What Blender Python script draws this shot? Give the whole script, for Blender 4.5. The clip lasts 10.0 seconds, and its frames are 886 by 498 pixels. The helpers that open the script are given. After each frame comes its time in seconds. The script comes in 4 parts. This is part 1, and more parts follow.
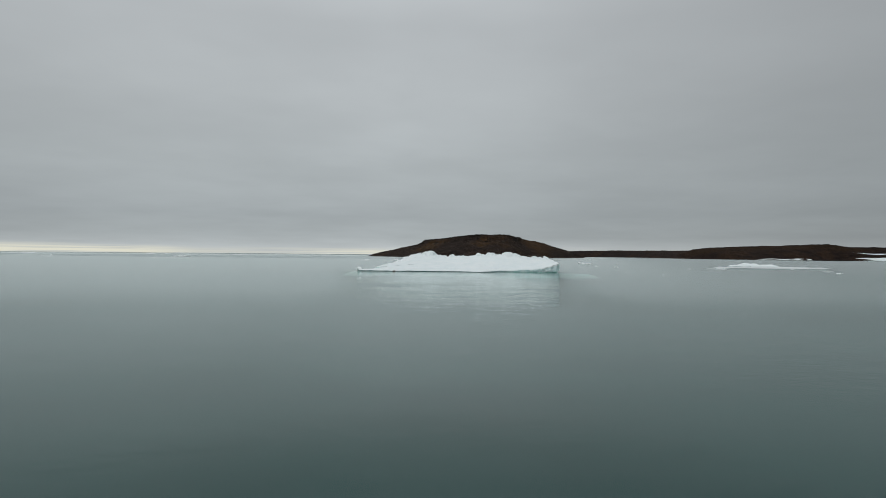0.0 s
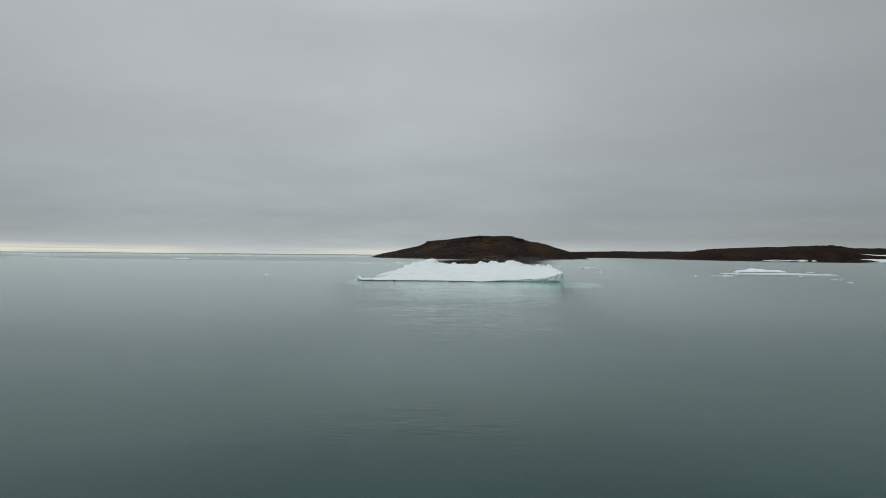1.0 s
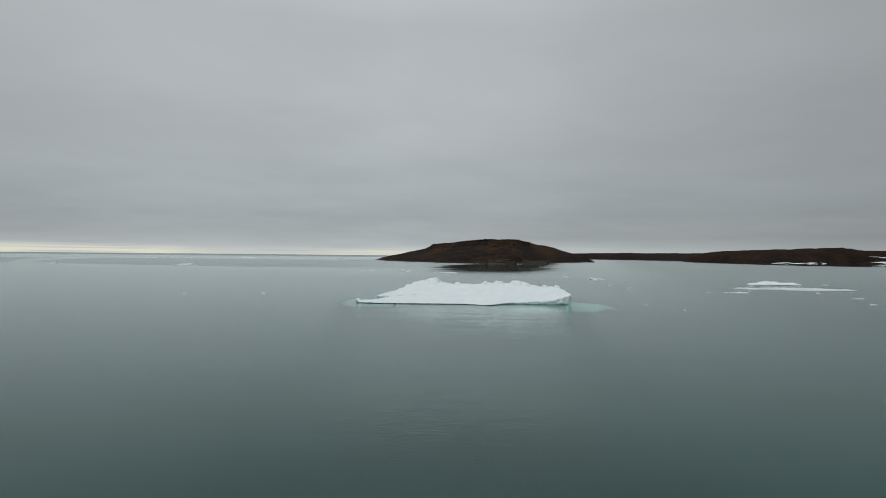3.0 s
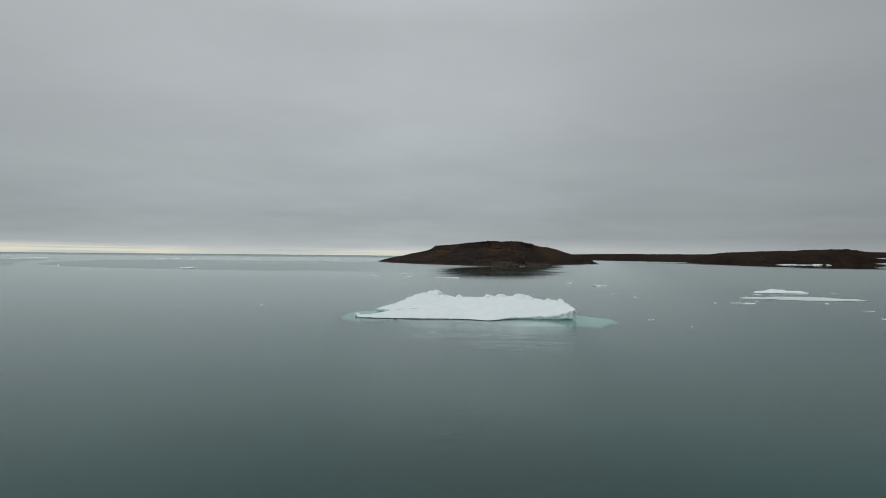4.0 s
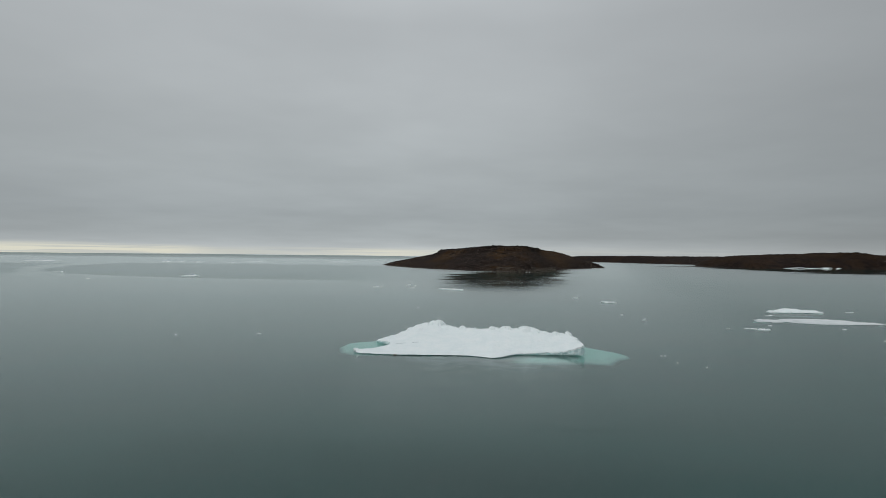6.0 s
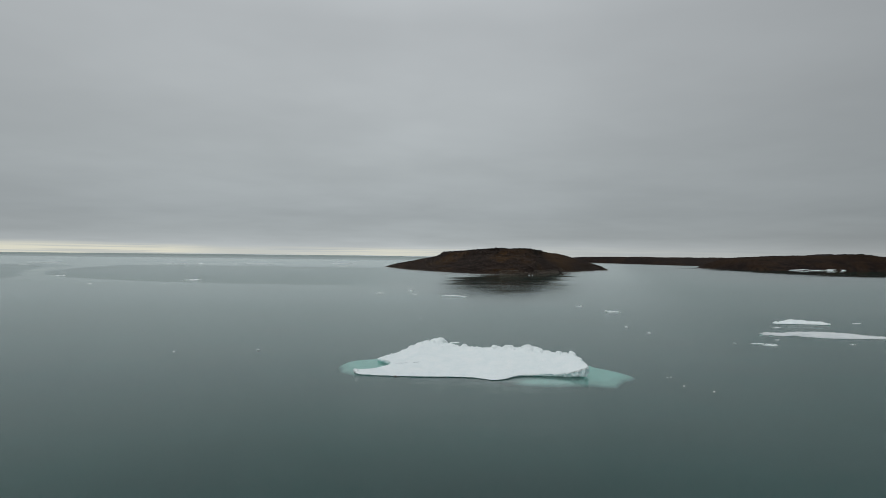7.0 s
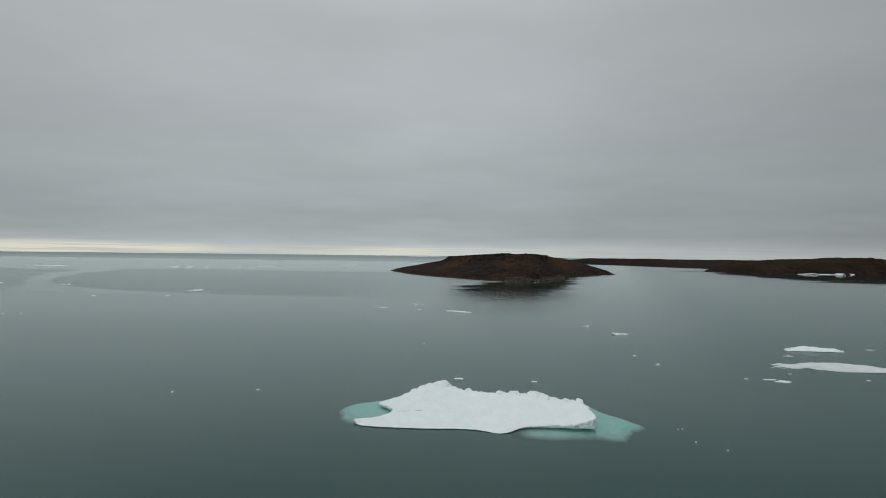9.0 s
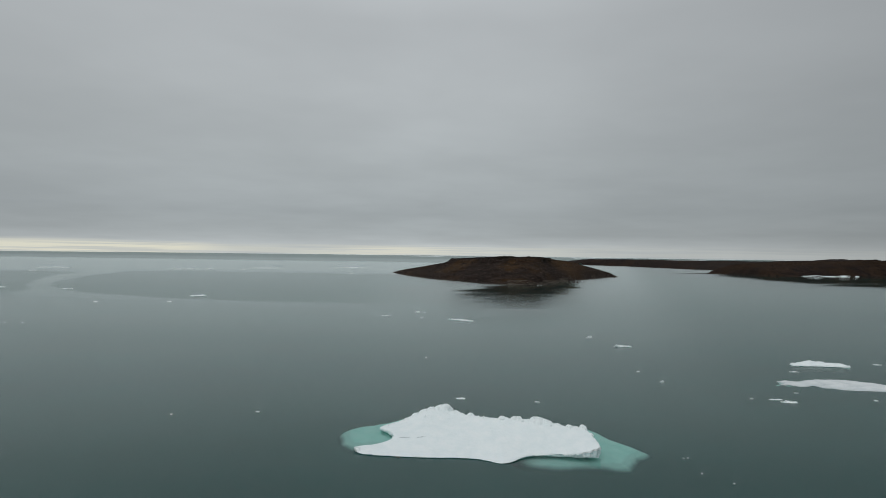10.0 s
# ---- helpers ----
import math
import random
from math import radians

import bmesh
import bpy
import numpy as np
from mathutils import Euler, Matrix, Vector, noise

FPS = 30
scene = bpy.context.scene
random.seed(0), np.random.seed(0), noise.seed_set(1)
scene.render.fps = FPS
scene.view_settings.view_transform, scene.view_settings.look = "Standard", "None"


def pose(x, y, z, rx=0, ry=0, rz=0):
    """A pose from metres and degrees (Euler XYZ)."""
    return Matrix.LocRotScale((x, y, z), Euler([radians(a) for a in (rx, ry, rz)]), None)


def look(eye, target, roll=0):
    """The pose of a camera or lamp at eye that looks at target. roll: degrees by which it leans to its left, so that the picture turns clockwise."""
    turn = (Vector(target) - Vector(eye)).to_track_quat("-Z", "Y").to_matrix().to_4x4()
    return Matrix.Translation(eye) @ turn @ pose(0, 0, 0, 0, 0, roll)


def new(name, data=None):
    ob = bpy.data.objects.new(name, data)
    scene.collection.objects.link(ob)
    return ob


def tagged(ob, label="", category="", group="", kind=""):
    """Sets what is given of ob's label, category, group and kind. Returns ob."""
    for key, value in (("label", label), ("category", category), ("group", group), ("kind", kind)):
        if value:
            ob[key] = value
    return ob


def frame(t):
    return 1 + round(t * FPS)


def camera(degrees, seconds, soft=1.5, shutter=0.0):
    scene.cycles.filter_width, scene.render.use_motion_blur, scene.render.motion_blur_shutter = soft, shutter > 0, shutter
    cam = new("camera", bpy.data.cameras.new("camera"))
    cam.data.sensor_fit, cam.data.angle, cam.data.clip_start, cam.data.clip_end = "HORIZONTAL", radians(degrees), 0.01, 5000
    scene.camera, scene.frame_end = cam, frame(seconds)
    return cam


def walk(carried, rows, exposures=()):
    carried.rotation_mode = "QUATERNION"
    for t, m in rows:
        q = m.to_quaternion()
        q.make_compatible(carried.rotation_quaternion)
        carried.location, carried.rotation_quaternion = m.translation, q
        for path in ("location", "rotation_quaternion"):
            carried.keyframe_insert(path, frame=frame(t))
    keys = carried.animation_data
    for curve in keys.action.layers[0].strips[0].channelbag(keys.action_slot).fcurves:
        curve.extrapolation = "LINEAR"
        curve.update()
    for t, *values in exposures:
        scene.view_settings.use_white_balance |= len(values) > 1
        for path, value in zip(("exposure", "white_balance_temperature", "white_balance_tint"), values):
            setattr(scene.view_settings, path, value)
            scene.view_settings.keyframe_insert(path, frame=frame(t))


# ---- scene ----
# ---- camera: a drone that climbs and creeps forward over the bay ----
cam = camera(73.7, 10.0, soft=0.7)
PATH = [  # seconds, x, y, z, pitch, roll, yaw
    (0.0, -0.000, -0.000, 3.219, 0.544, -0.515, 0.000),
    (0.5, 0.110, 1.125, 4.053, 0.549, -0.522, 0.140),
    (1.0, 0.228, 2.284, 4.871, 0.554, -0.529, 0.282),
    (1.5, 0.354, 3.468, 5.720, 0.557, -0.536, 0.425),
    (2.0, 0.484, 4.667, 6.631, 0.560, -0.544, 0.568),
    (2.5, 0.617, 5.870, 7.621, 0.562, -0.553, 0.710),
    (3.0, 0.750, 7.068, 8.697, 0.562, -0.562, 0.853),
    (3.5, 0.881, 8.250, 9.858, 0.560, -0.571, 0.995),
    (4.0, 1.008, 9.407, 11.098, 0.556, -0.581, 1.137),
    (4.5, 1.127, 10.530, 12.409, 0.550, -0.592, 1.277),
    (5.0, 1.238, 11.610, 13.786, 0.542, -0.603, 1.417),
    (5.5, 1.338, 12.642, 15.226, 0.531, -0.614, 1.555),
    (6.0, 1.427, 13.620, 16.732, 0.516, -0.627, 1.693),
    (6.5, 1.504, 14.542, 18.313, 0.498, -0.639, 1.830),
    (7.0, 1.568, 15.407, 19.981, 0.477, -0.652, 1.965),
    (7.5, 1.621, 16.216, 21.753, 0.451, -0.666, 2.101),
    (8.0, 1.663, 16.973, 23.639, 0.422, -0.680, 2.236),
    (8.5, 1.699, 17.687, 25.641, 0.388, -0.694, 2.370),
    (9.0, 1.730, 18.367, 27.744, 0.349, -0.709, 2.505),
    (9.5, 1.762, 19.028, 29.895, 0.306, -0.725, 2.641),
    (10.0, 1.800, 19.687, 32.000, 0.257, -0.741, 2.778),
]
walk(cam, [(t, pose(x, y, z, 90 + p, r, w)) for t, x, y, z, p, r, w in PATH], [(0, 0.0), (5.5, -0.05), (10, -0.06)])

SEA_RADIUS = 4900.0

# ---- light: an overcast arctic sky with a bright gap over the horizon ----


def tree(owner):
    owner.use_nodes = True
    nt = owner.node_tree
    nt.nodes.clear()
    return nt


def node(nt, kind, inputs=None, **settings):
    n = nt.nodes.new(kind)
    for key, value in settings.items():
        setattr(n, key, value)
    for key, value in (inputs or {}).items():
        sock = n.inputs[key]
        if isinstance(value, bpy.types.NodeSocket):
            nt.links.new(value, sock)
        else:
            sock.default_value = value
    return n


def math_node(nt, op, a, b=0.0, c=0.0, clamp=False):
    return node(nt, "ShaderNodeMath", {0: a, 1: b, 2: c}, operation=op, use_clamp=clamp).outputs[0]


def smooth(nt, value, lo, hi, out_lo=0.0, out_hi=1.0):
    n = node(nt, "ShaderNodeMapRange", interpolation_type="SMOOTHSTEP")
    for key, v in zip(("Value", "From Min", "From Max", "To Min", "To Max"), (value, lo, hi, out_lo, out_hi)):
        if isinstance(v, bpy.types.NodeSocket):
            nt.links.new(v, n.inputs[key])
        else:
            n.inputs[key].default_value = v
    return n.outputs["Result"]


def ramp(nt, value, stops):
    n = node(nt, "ShaderNodeValToRGB", {"Fac": value})
    cr = n.color_ramp
    while len(cr.elements) < len(stops):
        cr.elements.new(0.5)
    for e, (pos, col) in zip(cr.elements, stops):
        e.position, e.color = pos, (*col, 1)
    return n.outputs["Color"]


def mix(nt, fac, a, b, blend="MIX"):
    n = node(nt, "ShaderNodeMix", data_type="RGBA", blend_type=blend)
    for i, v in ((0, fac), (6, a), (7, b)):
        if isinstance(v, bpy.types.NodeSocket):
            nt.links.new(v, n.inputs[i])
        else:
            n.inputs[i].default_value = v if i == 0 else (*v, 1)
    return n.outputs[2]


SUN_AZIMUTH, SUN_ELEVATION = radians(-150), radians(38)

world = bpy.data.worlds.new("overcast_sky")
scene.world = world
wt = tree(world)
ray_dir = node(wt, "ShaderNodeTexCoord").outputs["Generated"]
sep = node(wt, "ShaderNodeSeparateXYZ", {0: ray_dir})
up = math_node(wt, "MAXIMUM", sep.outputs[2], 0.0)
# cloud deck seen in perspective: streaks that flatten toward the horizon
deep = math_node(wt, "ADD", up, 0.11)
cx = math_node(wt, "DIVIDE", sep.outputs[0], deep)
cy = math_node(wt, "DIVIDE", sep.outputs[1], deep)
deck = node(wt, "ShaderNodeCombineXYZ", {0: cx, 1: cy, 2: 0.0}).outputs[0]
big = node(wt, "ShaderNodeTexNoise", {"Vector": deck, "Scale": 0.55, "Detail": 4.0, "Roughness": 0.5}).outputs[0]
fine = node(wt, "ShaderNodeTexNoise", {"Vector": deck, "Scale": 1.5, "Detail": 5.0, "Roughness": 0.55}).outputs[0]
clouds = math_node(wt, "ADD", math_node(wt, "MULTIPLY", big, 0.78), math_node(wt, "MULTIPLY", fine, 0.22))
azimuth = math_node(wt, "ARCTAN2", sep.outputs[0], sep.outputs[1])
cover = smooth(wt, clouds, 0.3, 0.7, 0.93, 1.08)
turn = math_node(wt, "ADD", math_node(wt, "DIVIDE", azimuth, 2 * math.pi), 0.5)


def by_azimuth(stops):
    """A value that goes with the compass direction: (radians from the north, value)."""
    return ramp(wt, turn, [(a / (2 * math.pi) + 0.5, (v, v, v)) for a, v in stops])


# thicker cloud in the east than in the north
thick = by_azimuth([(-2.5, 0.5), (-0.7, 0.56), (-0.35, 0.60), (-0.1, 0.62), (0.15, 0.57), (0.4, 0.485), (0.7, 0.43), (1.6, 0.5), (3.0, 0.5)])
cover = math_node(wt, "MULTIPLY", cover, math_node(wt, "MULTIPLY", thick, 2.0))
height = math_node(wt, "POWER", up, 0.5)
base = ramp(wt, height, [
    (0.0, (0.43, 0.47, 0.48)), (0.10, (0.41, 0.45, 0.463)), (0.17, (0.316, 0.352, 0.366)), (0.25, (0.303, 0.338, 0.353)),
    (0.38, (0.354, 0.39, 0.402)), (0.50, (0.385, 0.418, 0.431)), (0.60, (0.394, 0.425, 0.44)), (0.8, (0.60, 0.645, 0.67)),
    (1.0, (0.75, 0.80, 0.83))])
grey = mix(wt, 1.0, base, node(wt, "ShaderNodeCombineColor", {0: cover, 1: math_node(wt, "MULTIPLY", cover, 0.985), 2: math_node(wt, "MULTIPLY", cover, 0.983)}).outputs[0], "MULTIPLY")
# the gap under the cloud deck: pale yellow strips, widest in the north-west, broken by thin cloud bars
tilt = math_node(wt, "ADD", sep.outputs[2], math_node(wt, "MULTIPLY", azimuth, 0.006))
bars = node(wt, "ShaderNodeCombineXYZ", {0: math_node(wt, "MULTIPLY", azimuth, 5.0), 1: math_node(wt, "MULTIPLY", tilt, 300.0), 2: 2.4}).outputs[0]
bar = node(wt, "ShaderNodeTexNoise", {"Vector": bars, "Scale": 1.0, "Detail": 4.0}).outputs[0]
west = by_azimuth([(-1.6, 0.0), (-0.9, 0.7), (-0.64, 0.95), (-0.47, 0.95), (-0.40, 0.42), (-0.30, 0.30), (-0.24, 0.5), (-0.13, 0.8), (-0.02, 0.5), (0.2, 0.16), (0.45, 0.1), (0.7, 0.06), (2.0, 0.0)])
reach = by_azimuth([(-0.9, 0.33), (-0.64, 0.31), (-0.47, 0.27), (-0.38, 0.23), (-0.25, 0.24), (-0.12, 0.24), (0.2, 0.34), (0.6, 0.3)])
upper = math_node(wt, "ADD", math_node(wt, "MULTIPLY", reach, 0.046), math_node(wt, "MULTIPLY", math_node(wt, "SUBTRACT", bar, 0.5), 0.012))
lower = math_node(wt, "MULTIPLY", upper, 0.3)
strip = math_node(wt, "MULTIPLY", smooth(wt, sep.outputs[2], upper, lower), west)
strip = math_node(wt, "MULTIPLY", strip, smooth(wt, bar, 0.38, 0.52, 0.35, 1.0))
glow = mix(wt, strip, grey, (0.78, 0.765, 0.635))
sky = node(wt, "ShaderNodeTexSky", sky_type="NISHITA", sun_disc=False, sun_elevation=SUN_ELEVATION, sun_rotation=SUN_AZIMUTH)
thin = mix(wt, 1.0, sky.outputs[0], (0.04, 0.04, 0.04), "MULTIPLY")
final = mix(wt, 0.06, glow, thin)
bg = node(wt, "ShaderNodeBackground", {"Color": final, "Strength": 1.0})
node(wt, "ShaderNodeOutputWorld", {"Surface": bg.outputs[0]})

sun = new("sun", bpy.data.lights.new("sun", "SUN"))
sun.data.energy, sun.data.angle, sun.data.color = 0.6, radians(40), (1.0, 0.97, 0.93)
sun.matrix_world = look((0, 0, 0), (-math.sin(SUN_AZIMUTH) * math.cos(SUN_ELEVATION), -math.cos(SUN_AZIMUTH) * math.cos(SUN_ELEVATION), -math.sin(SUN_ELEVATION)))

# ---- materials ----


def material(name):
    m = bpy.data.materials.new(name)
    nt = tree(m)
    return m, nt, node(nt, "ShaderNodeTexCoord").outputs["Object"]


def noise_tex(nt, vec, scale, detail=4.0, rough=0.55, stretch=None, shift=(0, 0, 0)):
    if stretch:
        vec = node(nt, "ShaderNodeMapping", {"Vector": vec, "Scale": stretch, "Location": shift}).outputs[0]
    return node(nt, "ShaderNodeTexNoise", {"Vector": vec, "Scale": scale, "Detail": detail, "Roughness": rough}).outputs[0]


def principled(nt, color, rough, normal=None, **extra):
    b = node(nt, "ShaderNodeBsdfPrincipled", {"Base Color": color, "Roughness": rough})
    if normal is not None:
        nt.links.new(normal, b.inputs["Normal"])
    for key, v in extra.items():
        b.inputs[key].default_value = v
    node(nt, "ShaderNodeOutputMaterial", {"Surface": b.outputs[0]})
    return b


def bump(nt, height, distance, strength=1.0, normal=None):
    n = node(nt, "ShaderNodeBump", {"Height": height, "Distance": distance, "Strength": strength})
    if normal is not None:
        nt.links.new(normal, n.inputs["Normal"])
    return n.outputs[0]


WATER_TINT = (0.003, 0.066, 0.0595)
SLICK = [(370, -150), (377, -190), (391, -245), (410, -277), (448, -320), (491, -356), (556, -395), (670, -456), (797, -483), (868, -441)]


def make_water():
    m, nt, co = material("sea_water")
    axes = node(nt, "ShaderNodeSeparateXYZ", {0: co})
    x, y = axes.outputs[0], axes.outputs[1]
    warp = noise_tex(nt, co, 0.012, 3.0, 0.5)
    warped = math_node(nt, "ADD", y, math_node(nt, "MULTIPLY", math_node(nt, "SUBTRACT", warp, 0.5), 60.0))
    # wind streaks and calm lanes
    big_mask = noise_tex(nt, co, 0.008, 3.0, 0.5, (0.22, 1.0, 1.0))
    calm = math_node(nt, "MULTIPLY", smooth(nt, big_mask, 0.36, 0.64, 0.75, 1.25), smooth(nt, noise_tex(nt, co, 0.035, 3.0, 0.55, (0.4, 1.0, 1.0), (3, 1, 0)), 0.38, 0.62, 0.4, 1.15))
    # a rippled pool inside a hooked slick, a smooth lane behind it, breezy open sea beyond
    hook = ramp(nt, math_node(nt, "DIVIDE", math_node(nt, "SUBTRACT", y, 370.0), 500.0), [((a - 370) / 500.0, (b / -1000.0,) * 3) for a, b in SLICK])
    off = math_node(nt, "ADD", x, math_node(nt, "MULTIPLY", hook, 1000.0))
    off = math_node(nt, "ADD", off, math_node(nt, "MULTIPLY", math_node(nt, "SUBTRACT", warp, 0.5), 30.0))
    # the lane runs almost east at its southern end, so it is wider there along x
    half = math_node(nt, "ADD", smooth(nt, y, 460.0, 376.0, 14.0, 62.0), smooth(nt, y, 540.0, 680.0, 0.0, 14.0))
    lane = math_node(nt, "MULTIPLY", smooth(nt, math_node(nt, "DIVIDE", math_node(nt, "ABSOLUTE", off), half), 1.1, 0.4), math_node(nt, "MULTIPLY", smooth(nt, y, 366.0, 380.0), smooth(nt, y, 960.0, 880.0)))
    pool = math_node(nt, "MULTIPLY", smooth(nt, off, 2.0, 12.0), math_node(nt, "MULTIPLY", smooth(nt, y, 370.0, 384.0), smooth(nt, warped, 860.0, 800.0)))
    pool = math_node(nt, "MULTIPLY", pool, smooth(nt, x, 30.0, -120.0))
    outer = math_node(nt, "MULTIPLY", smooth(nt, off, -2.0, -16.0), math_node(nt, "MULTIPLY", smooth(nt, y, 355.0, 420.0), smooth(nt, warped, 800.0, 740.0)))
    open_sea = smooth(nt, warped, 1650.0, 1850.0)
    # wind-roughened water turns its small faces to the eye and mirrors less of the sky
    dull = math_node(nt, "ADD", math_node(nt, "MULTIPLY", pool, 0.16), math_node(nt, "ADD", math_node(nt, "MULTIPLY", outer, 0.16), math_node(nt, "ADD", math_node(nt, "MULTIPLY", open_sea, 0.27), math_node(nt, "MULTIPLY", smooth(nt, y, 1850.0, 3000.0), 0.15))))
    dull = math_node(nt, "MULTIPLY", dull, smooth(nt, lane, 0.0, 1.0, 1.0, 0.0))
    dull = math_node(nt, "SUBTRACT", dull, math_node(nt, "MULTIPLY", lane, 0.08))
    dull = math_node(nt, "ADD", dull, smooth(nt, big_mask, 0.36, 0.64, -0.01, 0.03))
    # cat's-paws that blur the mirror image, but for the lee of the island and the foot of the headland
    streak = noise_tex(nt, co, 0.03, 4.0, 0.6, (0.25, 1.0, 1.0), (5, 2, 0))
    edge = math_node(nt, "ADD", x, math_node(nt, "MULTIPLY", math_node(nt, "SUBTRACT", streak, 0.5), 70.0))
    east = math_node(nt, "SUBTRACT", edge, math_node(nt, "MULTIPLY", math_node(nt, "SUBTRACT", y, 200.0), 0.17))
    west_edge = math_node(nt, "SUBTRACT", edge, math_node(nt, "MULTIPLY", math_node(nt, "MAXIMUM", math_node(nt, "SUBTRACT", y, 505.0), 0.0), 0.5))
    sheltered = math_node(nt, "MULTIPLY", smooth(nt, west_edge, -26.0, 12.0), smooth(nt, east, 54.0, 12.0))
    sheltered = math_node(nt, "MULTIPLY", sheltered, smooth(nt, y, 190.0, 420.0))
    bay = math_node(nt, "ADD", x, math_node(nt, "MULTIPLY", math_node(nt, "SUBTRACT", streak, 0.5), 260.0))
    foot_calm = math_node(nt, "MULTIPLY", smooth(nt, bay, 350.0, 440.0), math_node(nt, "MULTIPLY", smooth(nt, y, 560.0, 740.0), smooth(nt, y, 1030.0, 990.0)))
    sheltered = math_node(nt, "MAXIMUM", sheltered, foot_calm)
    # a breeze all round the iceberg's own calm water
    slick_half = math_node(nt, "MULTIPLY", y, 0.178)
    aside = smooth(nt, math_node(nt, "SUBTRACT", math_node(nt, "ABSOLUTE", math_node(nt, "SUBTRACT", x, 2.0)), slick_half), -4.0, 6.0)
    breeze = math_node(nt, "MAXIMUM", smooth(nt, y, 110.0, 128.0), math_node(nt, "MULTIPLY", aside, smooth(nt, y, 10.0, 60.0)))
    ruffled = math_node(nt, "MULTIPLY", breeze, math_node(nt, "SUBTRACT", 1.0, math_node(nt, "MAXIMUM", sheltered, math_node(nt, "MULTIPLY", lane, 0.4))))
    # the mirror share is set lower toward the east
    dull = math_node(nt, "ADD", dull, math_node(nt, "MULTIPLY", smooth(nt, math_node(nt, "SUBTRACT", x, math_node(nt, "MULTIPLY", y, 0.25)), 0.0, 45.0), 0.16))
    dull = math_node(nt, "ADD", dull, math_node(nt, "MULTIPLY", ruffled, 0.09))
    # larger ripples close by; far off only the fine ones that the gloss stands for, and some in sheltered water
    lively = math_node(nt, "ADD", math_node(nt, "MULTIPLY", smooth(nt, y, 230.0, 70.0, 0.14, 1.0), smooth(nt, y, 0.0, 60.0, 0.6, 1.0)), math_node(nt, "MULTIPLY", sheltered, 0.6))
    rough = math_node(nt, "MAXIMUM", smooth(nt, ruffled, 0.0, 1.0, 0.02, 0.27), smooth(nt, open_sea, 0.0, 1.0, 0.02, 0.3))
    n0 = noise_tex(nt, co, 3.6, 2.0, 0.6, (0.6, 1.0, 1.0))
    n1 = noise_tex(nt, co, 1.3, 2.0, 0.55, (0.65, 1.0, 1.0))
    n2 = noise_tex(nt, co, 0.42, 2.0, 0.5, (0.65, 1.0, 1.0), (7, 3, 0))
    n3 = noise_tex(nt, co, 0.08, 2.0, 0.5, (0.5, 1.0, 1.0), (1, 9, 0))
    h = math_node(nt, "ADD", math_node(nt, "MULTIPLY", n1, 0.021), math_node(nt, "ADD", math_node(nt, "MULTIPLY", n2, 0.032), math_node(nt, "MULTIPLY", n3, 0.02)))
    h = math_node(nt, "ADD", h, math_node(nt, "MULTIPLY", n0, 0.019))
    h = math_node(nt, "MULTIPLY", math_node(nt, "MULTIPLY", h, calm), lively)
    nrm = bump(nt, h, 1.0)
    fres = node(nt, "ShaderNodeFresnel", {"IOR": 1.333, "Normal": nrm}).outputs[0]
    # ripples mirror a little more than flat water at middling slants
    lift = math_node(nt, "MULTIPLY", smooth(nt, fres, 0.11, 0.26, 0.0, 0.2), math_node(nt, "SUBTRACT", 1.0, fres))
    fres = math_node(nt, "MULTIPLY", fres, math_node(nt, "ADD", 1.0, lift))
    fres = math_node(nt, "MULTIPLY", fres, math_node(nt, "SUBTRACT", 1.0, dull))
    clear = node(nt, "ShaderNodeBsdfTransparent", {"Color": (0.9, 0.985, 0.975, 1)}).outputs[0]
    silt = node(nt, "ShaderNodeBsdfDiffuse", {"Color": (*WATER_TINT, 1)}).outputs[0]
    body = node(nt, "ShaderNodeMixShader", {0: 0.25, 1: clear, 2: silt}).outputs[0]
    gloss = node(nt, "ShaderNodeBsdfGlossy", {"Color": (0.94, 1.0, 0.985, 1), "Roughness": rough, "Normal": nrm}).outputs[0]
    top = node(nt, "ShaderNodeMixShader", {0: fres, 1: body, 2: gloss})
    node(nt, "ShaderNodeOutputMaterial", {"Surface": top.outputs[0]})
    return m


def make_murk():
    m, nt, co = material("murky_depth")
    n = noise_tex(nt, co, 0.02, 3.0, 0.5)
    lo, hi = ([c * k for c in WATER_TINT] for k in (0.85, 1.15))
    principled(nt, ramp(nt, n, [(0.3, lo), (0.7, hi)]), 1.0, **{"Specular IOR Level": 0.0})
    return m


def make_snow():
    m, nt, co = material("old_snow")
    g = noise_tex(nt, co, 0.5, 5.0, 0.6)
    f = noise_tex(nt, co, 6.0, 4.0, 0.6)
    col = ramp(nt, math_node(nt, "ADD", math_node(nt, "MULTIPLY", g, 0.7), math_node(nt, "MULTIPLY", f, 0.3)),
               [(0.3, (0.72, 0.80, 0.81)), (0.5, (0.785, 0.847, 0.853)), (0.7, (0.84, 0.88, 0.88))])
    nrm = bump(nt, f, 0.06, 0.6, bump(nt, g, 0.25, 0.6))
    principled(nt, col, 0.7, nrm)
    return m


